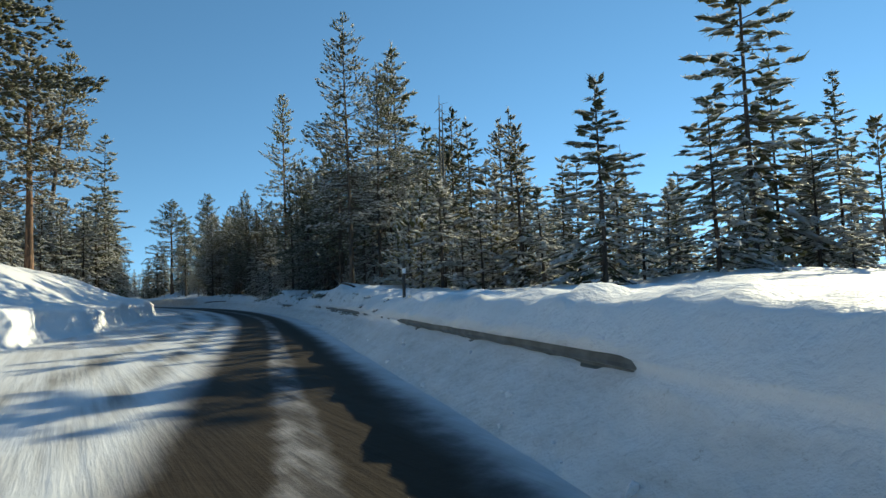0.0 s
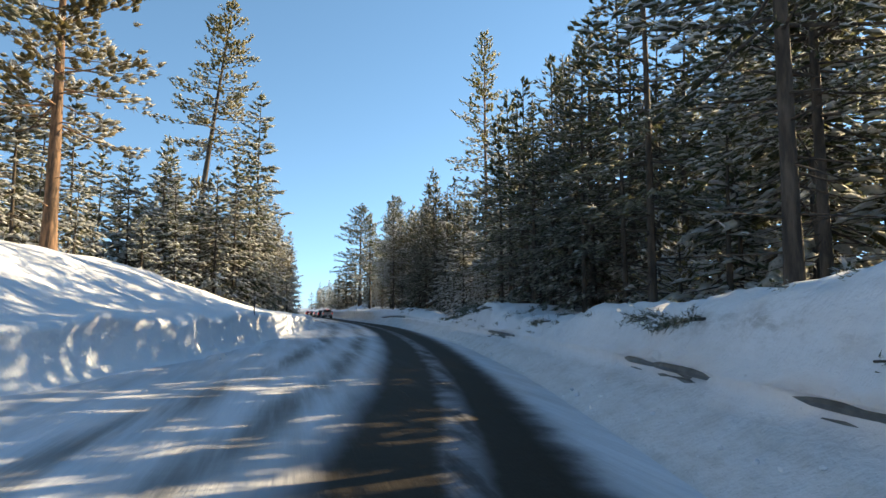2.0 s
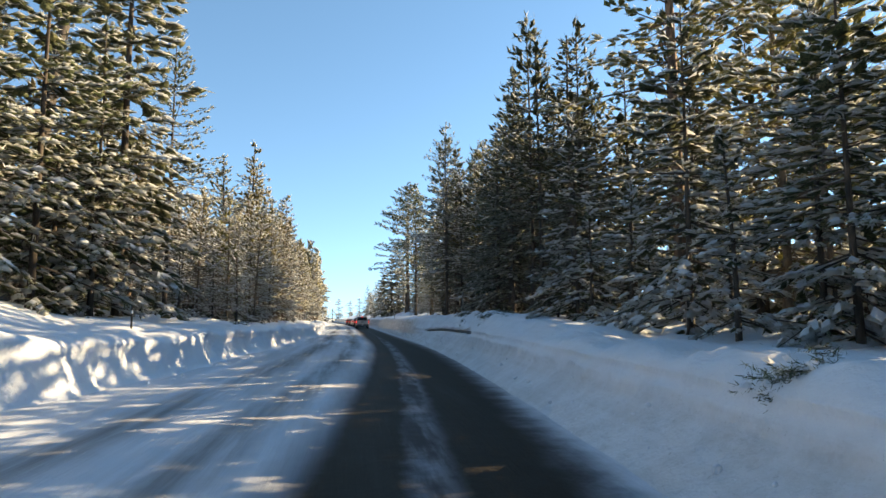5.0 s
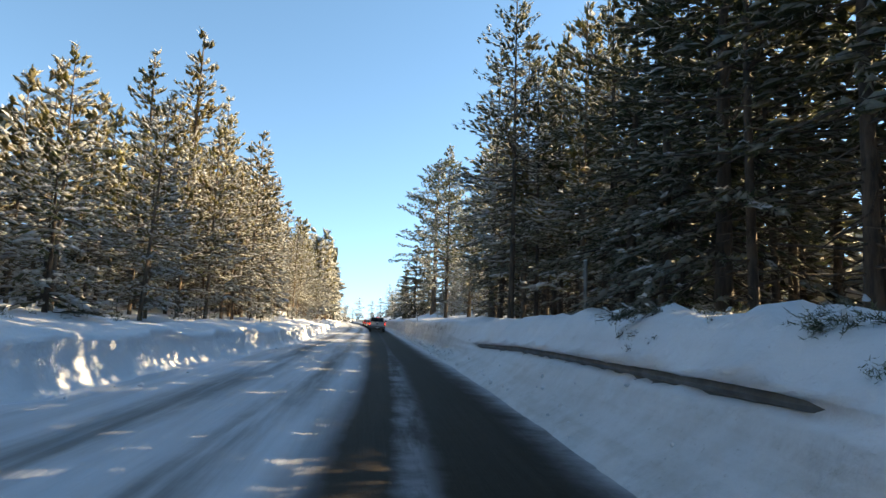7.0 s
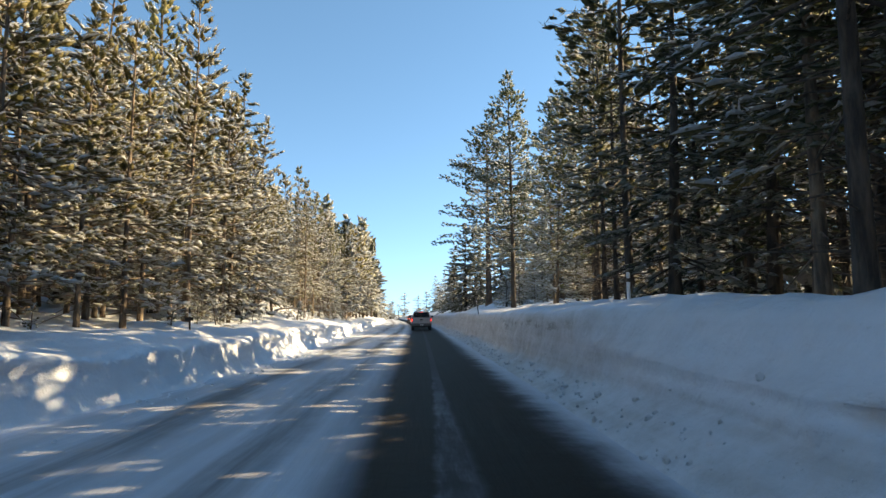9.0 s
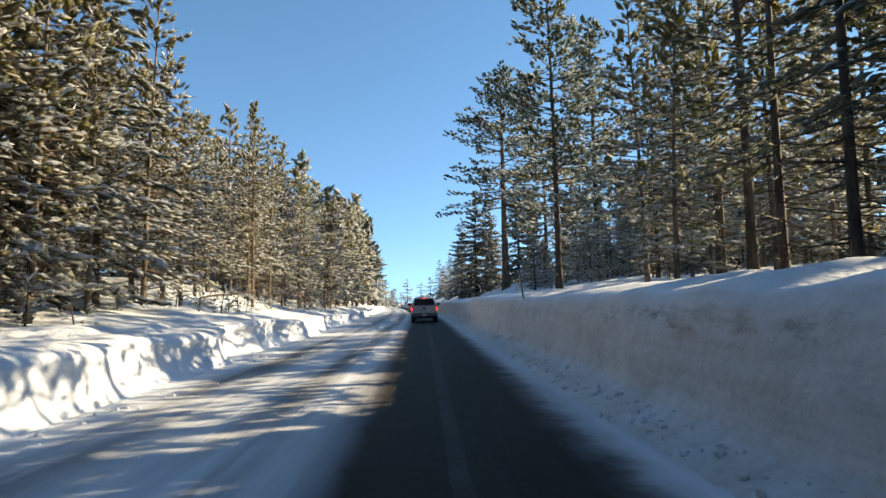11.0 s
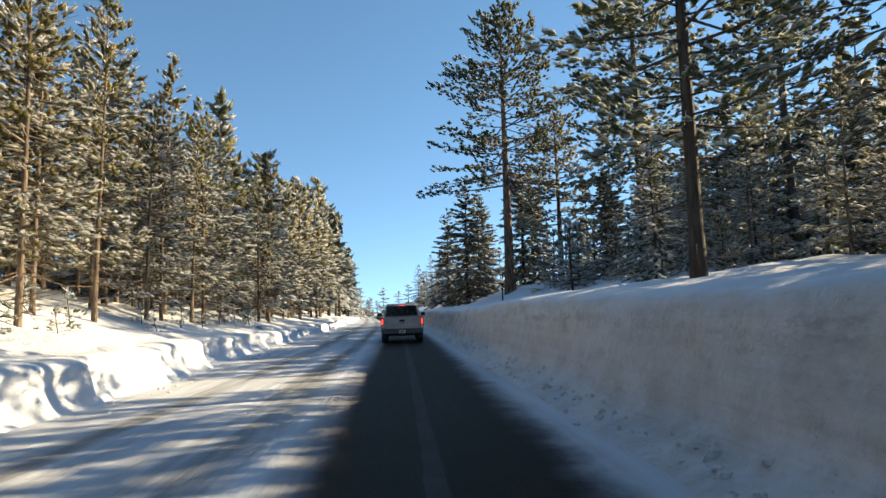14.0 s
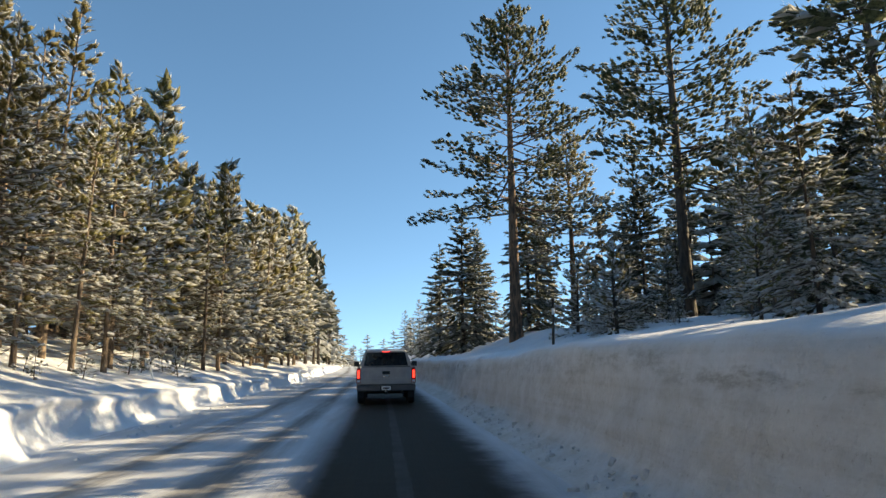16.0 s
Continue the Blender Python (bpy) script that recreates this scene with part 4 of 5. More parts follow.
# ---- snow stakes and signs ----
def stake(x, y, height, label, tilt=(0.0, 0.0), black=True, r=0.028, plate=False, skin=None):
    root = tagged(new("snow_stake"), label, "snow stake", "snow stakes")
    root.matrix_basis = Matrix.LocRotScale((x, y, ground_z(x, y)), Euler((radians(tilt[0]), radians(tilt[1]), 0)), None)
    part("pole", (rod((0, 0, -0.35), (0, 0, height), r, r * 0.9), skin or (BLACK if black else WHITE)), root)
    part("cap", (rod((0, 0, height), (0, 0, height + 0.02), r * 1.1, r * 0.6), BLACK if black else WHITE), root)
    part("reflector_band", (rod((0, 0, height * 0.66), (0, 0, height * 0.80), r * 1.12), skin or (WHITE if black else BLACK)), root, "white reflective band" if black else "dark band")
    if plate:
        part("marker_plate", (box(-0.12, 0.12, -0.045, -0.035, height * 0.45, height * 0.62, 0.003, 1), BLACK), root)
    return root


def snow_post(x, y, height, tilt):
    """A flat black marker post with pale edges."""
    root = tagged(new("snow_stake"), "flat black marker post with white edges leaning in snow", "snow stake", "snow stakes")
    root.matrix_basis = Matrix.LocRotScale((x, y, ground_z(x, y)), Euler((radians(tilt[0]), radians(tilt[1]), radians(12))), None)
    part("board", (box(-0.021, 0.021, -0.008, 0.008, -0.4, height, 0.003, 1), BLACK), root)
    part("edge_strip", (box(-0.030, -0.0215, -0.02, 0.012, -0.4, height - 0.01, 0.003, 1), WHITE), root, "white edge strip")
    part("edge_strip", (box(0.0215, 0.028, -0.02, 0.012, -0.4, height + 0.02, 0.003, 1), WHITE), root, "white edge strip")
    return root


snow_post(float(road_x(94.9)) + 3.04, 94.9, 0.9, (3, -8))
stake(float(road_x(113.2)) + 3.35, 113.2, 0.9, "thin black snow stake with a white band", (0, 2))
stake(float(road_x(-20.7)) + 4.0, -20.7, 1.05, "stout dark marker post set in snow crest", (0, 1), True, 0.05)
stake(float(road_x(55.8)) + 4.05, 55.8, 1.12, "grey marker post on the snow bank", (0, 0), False, 0.045, skin=STEEL)
stake(float(road_x(-9.0)) - 8.6, -9.0, 0.62, "thin pale snow stake on the slope", (0, -2), False, 0.025)
stake(float(road_x(19.8)) - 7.2, 19.8, 0.95, "dark slim snow stake on the slope", (0, 1), True, 0.03)
stake(float(road_x(79.4)) - 6.9, 79.4, 0.62, "black snow stake with a small plate", (0, -2), True, 0.03, True)
stake(float(road_x(40.7)) - 7.2, 40.7, 0.6, "short dark snow stake beside the bank", (0, 0))
stake(float(road_x(25.1)) + 4.2, 25.1, 1.3, "leaning thin dark pole in broken branches", (0, 4), True, 0.03)
stake(float(road_x(123.2)) - 7.7, 123.2, 0.75, "leaning bleached stick in smooth snow", (4, -8), False, 0.018)
stake(float(road_x(73.4)) + 4.2, 73.4, 0.55, "short pale marker post behind the bank", (0, 0), False, 0.04)


def road_sign(x, y):
    root = tagged(new("road_sign"), "white rectangular road sign on two plates and a post", "road sign")
    z = ground_z(x, y)
    root.matrix_basis = pose(x, y, z)
    part("post", (box(-0.045, 0.045, 0.0, 0.09, -0.5, 2.35, 0.006, 1), DEAD), root)
    part("upper_plate", (box(-0.55, 0.55, -0.03, -0.005, 1.25, 2.3, 0.01, 1), WHITE), root)
    part("lower_plate", (box(-0.38, 0.38, -0.03, -0.005, 0.62, 1.15, 0.01, 1), WHITE), root)
    for i, (w, h) in enumerate(((0.36, 2.05), (0.42, 1.82), (0.3, 1.58), (0.24, 0.9))):
        part("lettering", (box(-w, w, -0.036, -0.031, h - 0.05, h + 0.05), BLACK), root)
    return root


road_sign(6.7, 171.0)


# ---- broken boughs and logs on the banks ----
def bough(x, y, length, turn, seed, snowy=0.3, tilt=0.1):
    rng = np.random.default_rng(seed)
    root = tagged(new("broken_bough"), "broken green conifer bough lying on snow", "branch", "broken boughs")
    timber, crown, load = Soup(), Soup(), Soup()
    pts = [np.array((length * q, 0.1 * math.sin(3 * q), 0.05 + 0.10 * math.sin(math.pi * q) * length * 0.4)) for q in (0, 0.35, 0.7, 1.0)]
    timber.add(*tube(pts, [0.022, 0.016, 0.01, 0.004], 5))
    for s in range(int(150 * length)):
        q = rng.uniform(0.1, 1)
        k = min(int(q * 3), 2)
        c = pts[k] + (pts[k + 1] - pts[k]) * (q * 3 - k)
        side = rng.choice((-1, 1))
        d = turn_of(np.array((rng.uniform(0.2, 1), side * rng.uniform(0.3, 1), rng.uniform(-0.3, 0.5))))
        e = c + d * rng.uniform(0.05, 0.42)
        for b in range(10):
            f = turn_of(d + rng.normal(0, 0.6, 3))
            crown.needle(c + (e - c) * rng.uniform(0.2, 1.0), f, turn_of(np.cross(f, rng.normal(0, 1, 3))), rng.uniform(0.045, 0.09), 0.011)
        if rng.random() < snowy:
            load.pad(e + np.array((0, 0, 0.03)), d, 0.13, 0.08, 0.035, rng)
    part("stem", mesh_of("stem", timber.v, timber.f, [BARK_GREY], True), root)
    part("needles", mesh_of("needles", crown.v, crown.f, [FIR]), root)
    if load.f:
        part("snow_load", mesh_of("snow_load", load.v, load.f, [FROST]), root, "snow caught in the twigs")["kind"] = "stuff"
    root.matrix_basis = Matrix.LocRotScale((x, y, ground_z(x, y) - 0.06), Euler((0, tilt, turn)), None)
    return root


for i, (y, u, ln, turn, tilt) in enumerate((
    (46.0, 4.2, 1.3, 1.4, 0.0), (47.6, 4.3, 0.9, 2.6, 0.1),
    (15.0, 3.7, 1.1, 2.9, 0.2), (17.2, 3.6, 1.5, 2.4, 0.2), (18.8, 3.9, 1.4, 0.8, 0.0), (20.6, 3.5, 1.2, 2.0, 0.25), (22.6, 3.6, 1.3, 2.6, 0.2), (24.4, 3.8, 1.6, 1.2, 0.1),
    (27.0, 3.7, 1.0, 2.2, 0.2), (8.4, 4.6, 1.2, 0.3, 0.0), (17.6, 4.4, 2.2, 1.9, 0.1), (18.2, 4.7, 2.4, 2.7, 0.15), (18.7, 4.2, 1.9, 0.9, 0.05), (21.4, 4.3, 1.8, 2.3, 0.1), (23.4, 4.4, 2.0, 1.5, 0.1), (10.2, 4.4, 1.4, 2.2, 0.1), (51.2, 3.9, 1.5, 2.0, 0.1), (-4.6, 3.45, 0.7, 2.6, 0.2), (-3.9, 3.5, 0.8, 1.4, 0.2), (-3.2, 3.45, 0.6, 2.1, 0.2), (5.0, 3.6, 0.7, 2.4, 0.2), (3.4, 3.5, 0.6, 1.2, 0.2), (50.2, 4.2, 1.7, 1.2, 0.1),
    (58.5, -8.0, 1.3, 0.4, 0.0), (60.0, -7.4, 1.0, 2.0, 0.0), (53.0, -7.2, 0.9, 1.0, 0.0), (30.0, -11.0, 2.2, 2.4, -0.2), (32.5, -11.5, 2.0, 2.0, -0.2), (19.0, 6.5, 2.0, 1.8, -0.2))):
    bough(float(road_x(y)) + u, y, ln * 0.75, turn, 300 + i, 0.08, tilt)


def litter():
    """Torn twigs and tufts ploughed up with the snow, half buried in the right bank, joined."""
    rng = np.random.default_rng(91)
    sticks, tufts = Soup(), Soup()
    for y0, y1, u0, u1, count in ((-4, 13, 2.9, 4.6, 26), (13, 29, 2.9, 5.2, 64), (44, 53, 3.2, 4.6, 30), (-24, -4, 3.0, 4.0, 18), (52, 62, -8.4, -6.8, 14)):
        for i in range(count):
            y, u = rng.uniform(y0, y1), rng.uniform(u0, u1)
            x = float(road_x(y)) + u
            p = np.array((x, y, ground_z(x, y) - 0.01))
            size = 0.06 + 0.24 * rng.random() ** 1.6
            axis = turn_of(np.array((rng.normal(0, 1), rng.normal(0, 1), rng.uniform(-0.1, 0.5))))
            sticks.add(*tube([p - axis * size * 0.6, p + axis * size * rng.uniform(0.4, 1.0)], [0.012, 0.005], 3))
            for b in range(int(260 * size) + 24):
                d = turn_of(axis + rng.normal(0, 0.75, 3))
                tufts.needle(p + axis * size * rng.uniform(-0.5, 0.9) + rng.normal(0, 0.035, 3), d, turn_of(np.cross(d, rng.normal(0, 1, 3))), rng.uniform(0.03, 0.075), 0.012)
    n = len(sticks.v)
    verts = sticks.v + tufts.v
    faces = sticks.f + [tuple(i + n for i in f) for f in tufts.f]
    me = mesh_of("twig_litter", verts, faces, [BARK_GREY, FIR], False, [0] * len(sticks.f) + [1] * len(tufts.f))
    return tagged(new("twig_litter", me), "torn green twigs half buried in ploughed snow", "twigs", kind="stuff")


litter()


def clods():
    """Crumbs and clods of ploughed snow along the foot of the banks, joined."""
    rng = np.random.default_rng(77)
    base = bmesh.new()
    bmesh.ops.create_icosphere(base, subdivisions=1, radius=1.0)
    co = np.array([v.co[:] for v in base.verts])
    tris = [tuple(v.index for v in f.verts) for f in base.faces]
    base.free()
    soup = Soup()
    grit = []
    for i in range(1300):
        y = rng.uniform(66, 124) if rng.random() < 0.7 else rng.uniform(-38, 66)
        if rng.random() < 0.72:
            u = rng.normal(2.42, 0.16) if y > 70 else 2.1 + abs(rng.normal(0, 0.45))
        else:
            u = float(left_base(y)) + rng.normal(0.25, 0.22)
        r = 0.015 + 0.045 * rng.random() ** 3
        x = float(road_x(y)) + u
        z = max(ground_z(x, y), 0.0)
        p = co * r * rng.uniform(0.6, 1.3, 3) * rng.uniform(0.75, 1.2, (len(co), 1)) + np.array((x, y, z + r * 0.35))
        soup.add(p, tris)
        grit += [0.8 if y > 66 and u > 0 else 0.3] * len(co)
    me = mesh_of("snow_clods", soup.v, soup.f, [SNOW])
    me.attributes.new("grit", "FLOAT", "POINT").data.foreach_set("value", grit)
    return tagged(new("snow_clods", me), "gritty crumbs of ploughed snow beside the lane", "snow clods", kind="stuff")


clods()


def log(x, y, length, r, turn, tilt, seed, label):
    root = tagged(new("fallen_log"), label, "log")
    rng = np.random.default_rng(seed)
    timber = Soup()
    pts = [np.array((length * q, 0.06 * math.sin(5 * q), 0.04 * math.sin(7 * q))) for q in np.linspace(0, 1, 7)]
    timber.add(*tube(pts, [r * (1 - 0.45 * q) for q in np.linspace(0, 1, 7)], 9))
    n = len(timber.v)
    timber.f += [tuple(range(9))[::-1], tuple(range(n - 9, n))]
    part("stem", mesh_of("stem", timber.v, timber.f, [BARK_GREY], True), root)
    for i in range(4):
        p = pts[1 + i]
        d = turn_of(np.array((0.4, rng.normal(0, 0.7), rng.uniform(0.3, 1))))
        t = Soup()
        t.add(*tube([p, p + d * 0.25, p + d * rng.uniform(0.4, 0.9)], [0.02, 0.014, 0.004], 4))
        part("broken_limb", mesh_of("broken_limb", t.v, t.f, [DEAD], True), root)
    root.matrix_basis = Matrix.LocRotScale((x, y, ground_z(x, y) + r * 0.35), Euler((0, tilt, turn)), None)
    return root


log(float(road_x(-9.4)) + 4.3, -9.4, 1.5, 0.05, 2.0, -0.3, 1, "thin broken stick poking out of the crest")
log(float(road_x(17.5)) + 5.6, 17.5, 5.0, 0.16, 0.5, -0.22, 2, "dark fallen log leaning into the forest")
log(float(road_x(24.5)) + 6.2, 24.5, 4.0, 0.12, 0.9, -0.3, 3, "broken leaning trunk above the snow bank")
log(float(road_x(32.0)) - 10.6, 32.0, 2.6, 0.05, 2.4, -0.35, 4, "thin broken trunk leaning over the slope")
log(float(road_x(104.0)) - 10.0, 104.0, 3.0, 0.06, 1.0, -0.12, 5, "snow-dusted dead stem among roadside pines")
log(float(road_x(98.0)) - 9.5, 98.0, 2.6, 0.05, 2.6, -0.2, 6, "snow-dusted dead stem among roadside pines")


# ---- vehicles waiting on the road ahead ----
SILVER = plain("dusty_silver_paint", (0.36, 0.35, 0.345), 0.4, 0.3, 0.1, 3)
DARK_PAINT = plain("dirty_black_paint", (0.02, 0.021, 0.024), 0.3, 0.2)
WHITE_PAINT = plain("dirty_white_paint", (0.62, 0.62, 0.62), 0.35, 0.0, 0.1)
RED_PAINT = plain("dark_red_paint", (0.22, 0.02, 0.02), 0.3, 0.1)
GLASS = plain("tinted_glass", (0.012, 0.014, 0.017), 0.06)
RUBBER = plain("tyre_rubber", (0.018, 0.018, 0.018), 0.85)
CHROME = plain("dull_chrome", (0.45, 0.45, 0.46), 0.25, 1.0)
GREY = plain("grey_bumper", (0.10, 0.10, 0.105), 0.45, 0.3)
LAMP = glowing("lit_brake_lamp", (1.0, 0.045, 0.03), 1.3)
LENS = plain("red_lens", (0.30, 0.012, 0.01), 0.2)


def wheel(parent, x, y, r, w):
    hub = new("wheel")
    hub.parent = parent
    hub.location = (x, y, r)
    ring = bmesh.new()
    prof = [(r * 0.62, -w / 2), (r * 0.9, -w / 2), (r, -w * 0.32), (r, w * 0.32), (r * 0.9, w / 2), (r * 0.62, w / 2)]
    rows = [[ring.verts.new((b, a * math.cos(k * math.pi / 12), a * math.sin(k * math.pi / 12))) for a, b in prof] for k in range(24)]
    for i in range(24):
        for j in range(len(prof) - 1):
            ring.faces.new((rows[i][j], rows[i][j + 1], rows[(i + 1) % 24][j + 1], rows[(i + 1) % 24][j]))
    part("tyre", (ring, RUBBER), hub)
    part("rim", (rod((-w * 0.38, 0, 0), (w * 0.38, 0, 0), r * 0.63, sides=20), CHROME), hub)
    return hub


def pickup(x, y, turn):
    """A full-size pickup, its tail at the origin and its nose along +y."""
    t = tagged(new("pickup_truck"), "dusty silver crew-cab pickup truck with lit brake lamps", "pickup truck")
    # box sides and bed
    part("bed_floor", (box(-0.92, 0.92, 0.06, 2.0, 0.62, 0.70), GREY), t)
    for s in (-1, 1):
        side = [[(s * 0.985, q, 0.58), (s * 1.01, q, 0.78), (s * 1.005, q, 1.10), (s * 0.975, q, 1.27), (s * 0.90, q, 1.29), (s * 0.88, q, 0.6)] for q in (0.03, 0.3, 1.0, 1.98)]
        part("bed_side", (loft(side), SILVER), t)
    part("tailgate", (loft([[(-0.86, q, 0.70), (-0.86, q, 1.22), (-0.83, q, 1.27), (0.83, q, 1.27), (0.86, q, 1.22), (0.86, q, 0.70)] for q in (0.0, 0.07)]), SILVER), t)
    part("tailgate_lip", (box(-0.83, 0.83, -0.025, 0.09, 1.262, 1.295, 0.012), GREY), t)
    part("tailgate_crease", (box(-0.80, 0.80, -0.012, 0.01, 0.86, 0.885, 0.004, 1), SILVER), t)
    part("tailgate_handle", (box(-0.13, 0.13, -0.02, 0.02, 1.02, 1.13, 0.012), BLACK), t)
    part("badge", (box(-0.11, 0.11, -0.010, 0.01, 0.935, 0.985, 0.008), CHROME), t)
    for s in (-1, 1):
        lamp = part("tail_lamp", (loft([[(s * 0.865, q, 0.74), (s * 0.865, q, 1.24), (s * 0.985, q, 1.24), (s * 1.012, q, 1.1), (s * 1.012, q, 0.74)] for q in (-0.012, 0.14)]), LENS), t)
        part("lit_panel", (box(min(s * 0.90, s * 0.975), max(s * 0.90, s * 0.975), -0.024, -0.010, 0.90, 1.16, 0.006, 1), LAMP), lamp, "glowing red brake light")
        part("reversing_lens", (box(min(s * 0.885, s * 0.99), max(s * 0.885, s * 0.99), -0.020, -0.010, 0.76, 0.84, 0.004, 1), WHITE), lamp)
    bumper = part("rear_bumper", (loft([[(-0.98, q[0], 0.47 + q[1]), (-1.0, q[0], 0.66), (1.0, q[0], 0.66), (0.98, q[0], 0.47 + q[1])] for q in ((-0.16, 0.02), (-0.14, 0.0), (0.10, 0.0))]), GREY), t)
    part("step_pad", (box(-0.98, 0.98, -0.15, 0.0, 0.662, 0.68, 0.005, 1), BLACK), bumper)
    part("plate_recess", (box(-0.2, 0.2, -0.172, -0.158, 0.49, 0.64), BLACK), bumper)
    part("number_plate", (box(-0.155, 0.155, -0.182, -0.174, 0.50, 0.63, 0.003, 1), WHITE), bumper)
    part("plate_bar", (box(-0.11, 0.11, -0.186, -0.183, 0.54, 0.59), BLACK), bumper)
    part("tow_hitch", (box(-0.06, 0.06, -0.24, 0.3, 0.36, 0.46, 0.01, 1), BLACK), t)
    part("tow_ball", (rod((0, -0.22, 0.46), (0, -0.22, 0.55), 0.028), CHROME), t)
    part("exhaust_pipe", (rod((0.55, -0.05, 0.40), (0.55, 0.7, 0.42), 0.04), BLACK), t)
    part("rear_axle", (rod((-0.75, 1.0, 0.40), (0.75, 1.0, 0.40), 0.07), BLACK), t)
    part("frame_rail", (joined(box(-0.5, -0.4, 0.1, 5.4, 0.42, 0.58), box(0.4, 0.5, 0.1, 5.4, 0.42, 0.58)), BLACK), t)
    # cab
    def ring(q, half, top, z0, z1, z2):
        return [(-half, q, z0), (-half - 0.01, q, z1), (-top, q, z2 - 0.05), (-top + 0.08, q, z2), (top - 0.08, q, z2), (top, q, z2 - 0.05), (half + 0.01, q, z1), (half, q, z0)]

    part("cab", (loft([ring(2.02, 0.97, 0.77, 0.5, 1.27, 1.84), ring(2.3, 0.98, 0.76, 0.5, 1.28, 1.92), ring(3.4, 0.98, 0.75, 0.5, 1.28, 1.92), ring(3.7, 0.98, 0.74, 0.5, 1.28, 1.86), ring(4.35, 0.98, 0.90, 0.5, 1.22, 1.30)]), SILVER), t)
    part("rear_window", (loft([[(-0.83, 2.0 + a, 1.30), (-0.71, 2.0 + a, 1.79), (0.71, 2.0 + a, 1.79), (0.83, 2.0 + a, 1.30)] for a in (-0.005, 0.03)]), GLASS), t)
    part("high_brake_lamp", (box(-0.14, 0.14, 1.985, 2.05, 1.80, 1.825, 0.006, 1), LAMP), t, "glowing red high brake lamp")
    for s in (-1, 1):
        for q0, q1 in ((2.25, 3.05), (3.12, 3.85)):
            part("side_window", (loft([[(s * 0.988, q0, 1.30), (s * 0.988, q1, 1.30), (s * 0.80, q1 - 0.12, 1.76), (s * 0.80, q0 + 0.05, 1.76)], [(s * 0.94, q0, 1.30), (s * 0.94, q1, 1.30), (s * 0.76, q1 - 0.12, 1.76), (s * 0.76, q0 + 0.05, 1.76)]]), GLASS), t)
        mirror = part("side_mirror", (box(min(s * 1.04, s * 1.26), max(s * 1.04, s * 1.26), 3.72, 3.84, 1.27, 1.47, 0.03), BLACK), t)
        part("mirror_arm", (rod((s * 0.97, 3.8, 1.30), (s * 1.08, 3.78, 1.34), 0.025), BLACK), mirror)
        part("mud_flap", (box(min(s * 0.76, s * 0.98), max(s * 0.76, s * 0.98), 0.50, 0.52, 0.22, 0.6), BLACK), t)
        part("wheel_arch", (box(min(s * 0.7, s * 0.965), max(s * 0.7, s * 0.965), 0.56, 1.44, 0.60, 0.82, 0.06), BLACK), t)
        for q in (1.0, 4.72):
            wheel(t, s * 0.86, q, 0.41, 0.27)
    part("windscreen", (loft([[(-0.80, 4.28, 1.31), (-0.68, 3.72, 1.82), (0.68, 3.72, 1.82), (0.80, 4.28, 1.31)], [(-0.78, 4.2, 1.3), (-0.66, 3.64, 1.8), (0.66, 3.64, 1.8), (0.78, 4.2, 1.3)]]), GLASS), t)
    part("bonnet", (loft([ring(4.3, 0.98, 0.92, 0.5, 1.15, 1.28), ring(5.3, 0.96, 0.86, 0.5, 1.10, 1.22), ring(5.62, 0.92, 0.8, 0.5, 1.0, 1.12)]), SILVER), t)
    t.matrix_basis = pose(x, y, 0.0, 0, 0, turn)
    return t


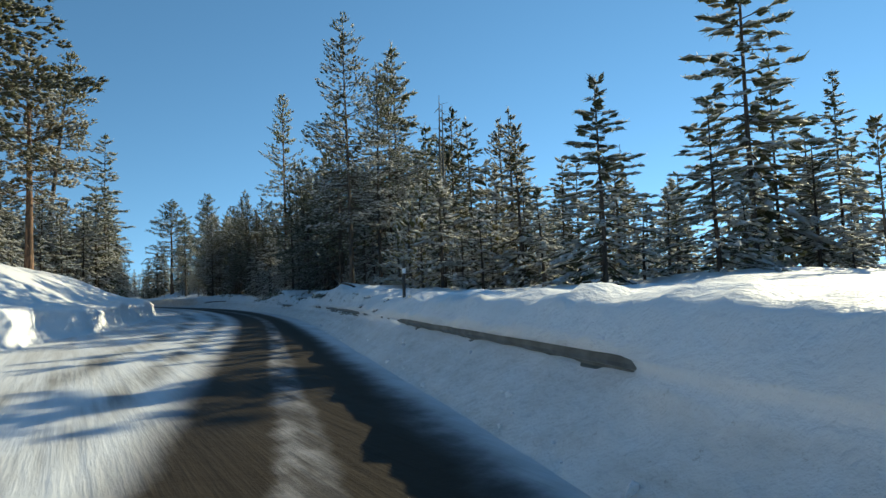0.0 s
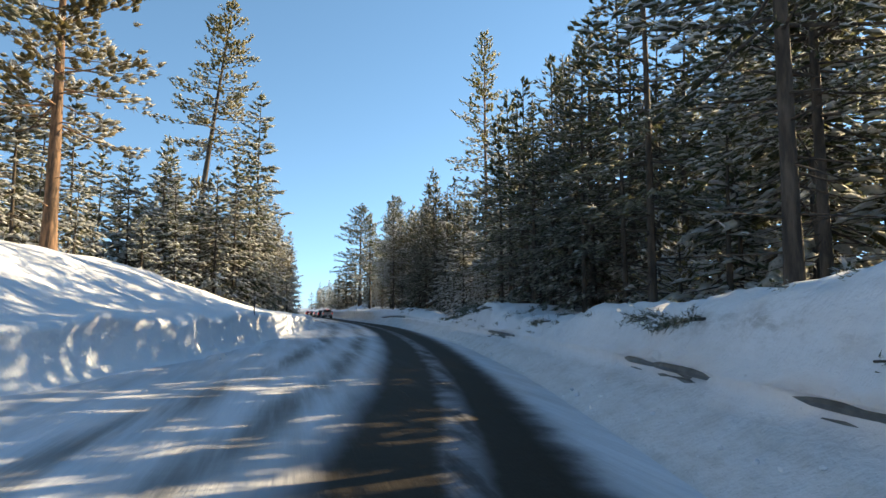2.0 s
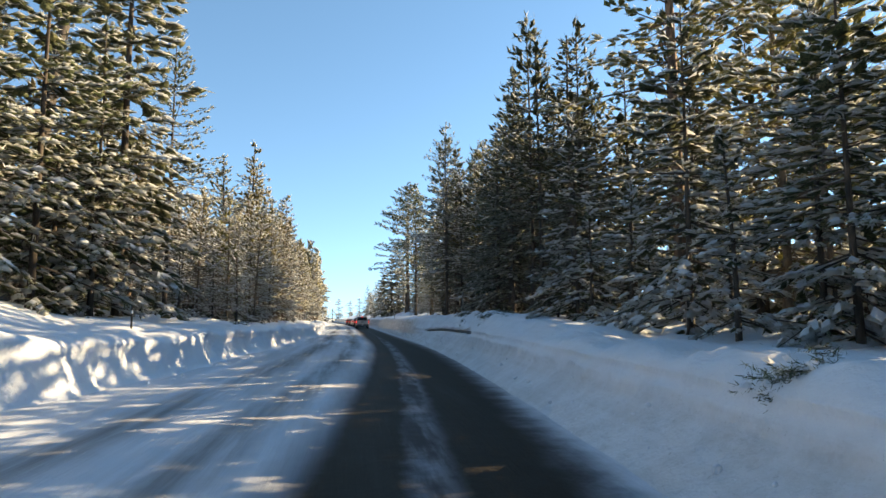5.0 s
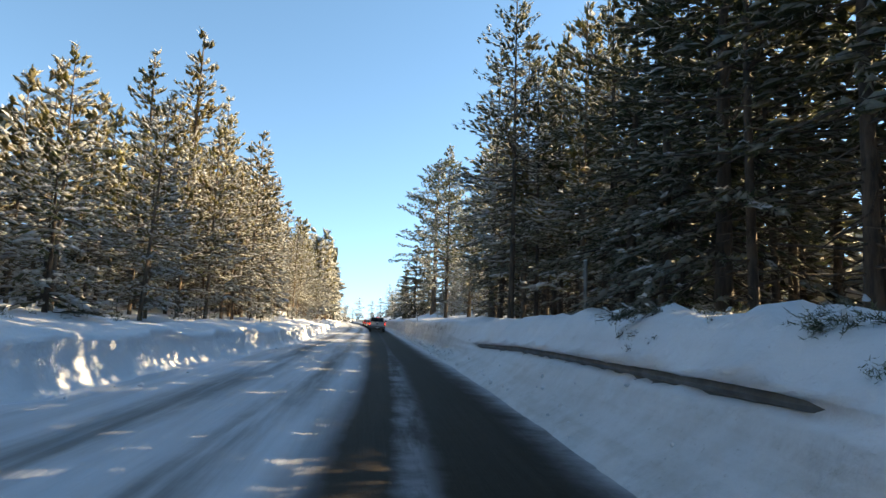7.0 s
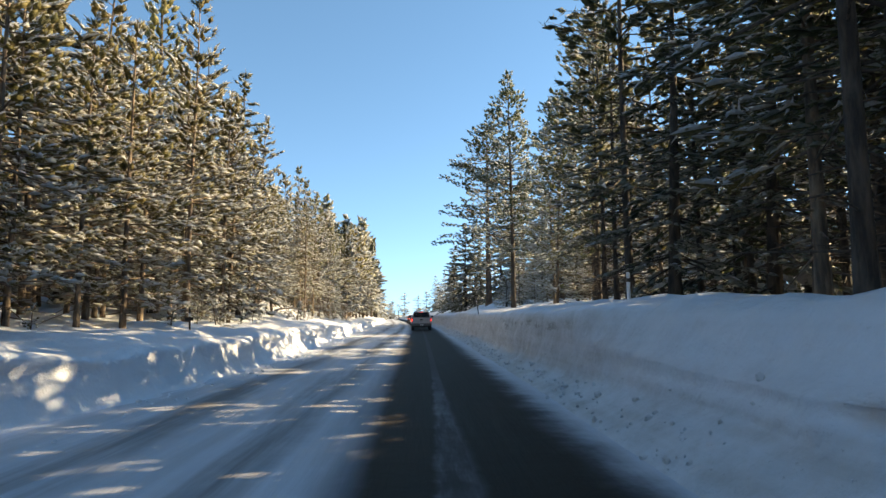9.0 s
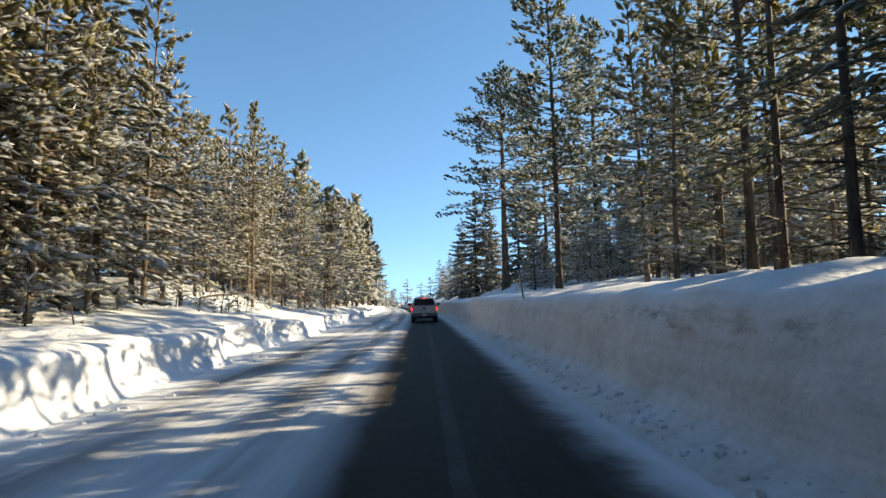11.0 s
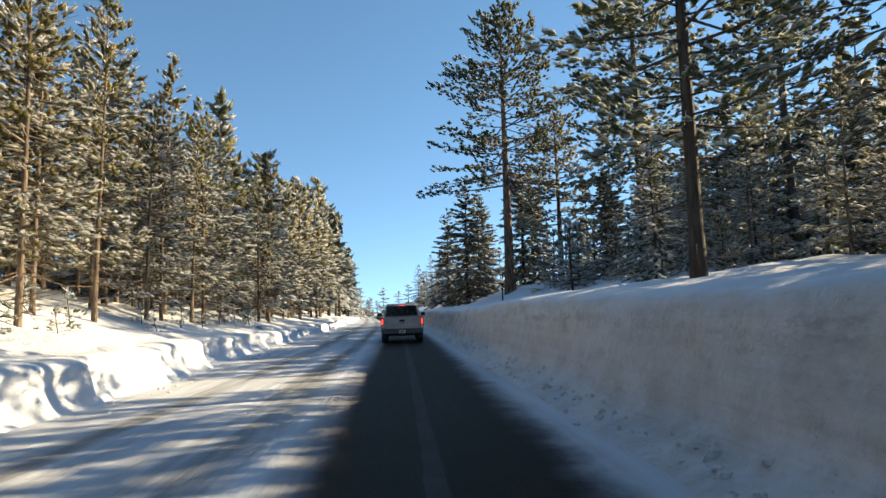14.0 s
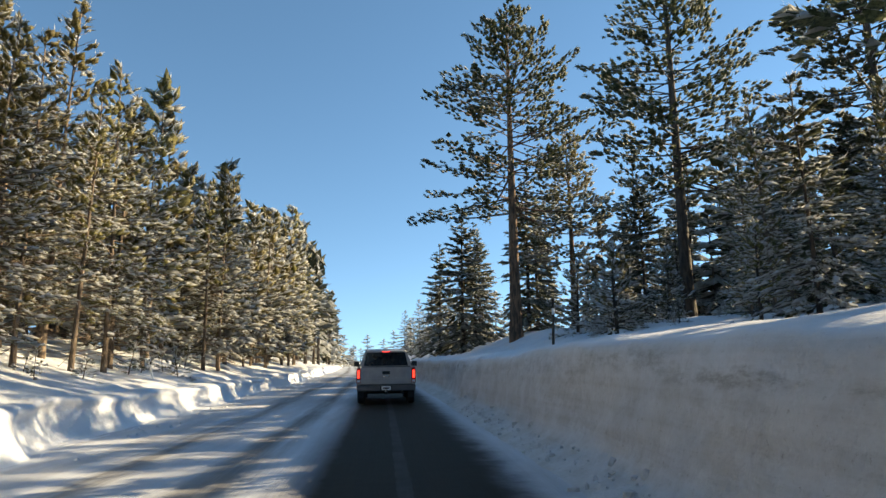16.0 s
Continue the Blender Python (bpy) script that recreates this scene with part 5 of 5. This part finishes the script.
def estate(x, y, turn, paint, label, height=1.72):
    """A tall estate car or SUV, tail at the origin."""
    t = tagged(new("car"), label, "car", "cars waiting ahead")

    def ring(q, half, top, z0, z1, z2):
        return [(-half + 0.05, q, z0), (-half, q, z0 + 0.2), (-half, q, z1), (-top, q, z2 - 0.06), (-top + 0.1, q, z2), (top - 0.1, q, z2), (top, q, z2 - 0.06), (half, q, z1), (half, q, z0 + 0.2), (half - 0.05, q, z0)]

    h = height
    part("body", (loft([ring(0.0, 0.86, 0.80, 0.42, 0.80, 1.0), ring(0.08, 0.91, 0.72, 0.36, 1.02, h - 0.22), ring(0.4, 0.93, 0.70, 0.34, 1.04, h), ring(2.4, 0.93, 0.68, 0.34, 1.02, h), ring(3.1, 0.93, 0.74, 0.34, 1.0, h - 0.32), ring(3.5, 0.93, 0.82, 0.34, 0.96, 1.08), ring(4.4, 0.88, 0.74, 0.38, 0.82, 0.92)]), paint), t)
    part("rear_window", (loft([[(-0.70, a, 1.06), (-0.60, 0.20 + a, h - 0.16), (0.60, 0.20 + a, h - 0.16), (0.70, a, 1.06)] for a in (-0.02, 0.06)]), GLASS), t)
    part("rear_bumper", (box(-0.90, 0.90, -0.10, 0.12, 0.40, 0.62, 0.04), BLACK), t)
    part("number_plate", (box(-0.15, 0.15, -0.022, -0.002, 0.80, 0.92, 0.003, 1), WHITE), t)
    for s in (-1, 1):
        lamp = part("tail_lamp", (box(min(s * 0.70, s * 0.90), max(s * 0.70, s * 0.90), -0.03, 0.10, 0.82, 1.10, 0.02), LENS), t)
        part("lit_panel", (box(min(s * 0.74, s * 0.86), max(s * 0.74, s * 0.86), -0.036, -0.028, 0.92, 1.04), LAMP), lamp, "glowing red brake light")
        part("side_window", (loft([[(s * 0.935, 0.4, 1.06), (s * 0.935, 3.0, 1.04), (s * 0.73, 2.5, h - 0.1), (s * 0.74, 0.6, h - 0.1)], [(s * 0.88, 0.4, 1.06), (s * 0.88, 3.0, 1.04), (s * 0.66, 2.5, h - 0.1), (s * 0.66, 0.6, h - 0.1)]]), GLASS), t)
        part("side_mirror", (box(min(s * 0.93, s * 1.1), max(s * 0.93, s * 1.1), 2.85, 2.95, 1.03, 1.16, 0.02), paint), t)
        for q in (0.85, 3.6):
            wheel(t, s * 0.80, q, 0.35, 0.23)
    t.matrix_basis = pose(x, y, 0.0, 0, 0, turn)
    return t


pickup(1.24, 122.8, 0.3)
estate(float(road_x(141)) + 0.1, 141, 0.9, DARK_PAINT, "dirty black sport utility car with brake lamps lit", 1.78)
estate(float(road_x(157)) + 0.1, 157, 1.4, WHITE_PAINT, "dirty white estate car standing in the queue", 1.62)
estate(float(road_x(173)) + 0.1, 173, 1.7, DARK_PAINT, "dark car standing further along the queue", 1.55)
estate(float(road_x(189)) + 0.1, 189, 2.0, RED_PAINT, "dark red car far along the queue", 1.6)
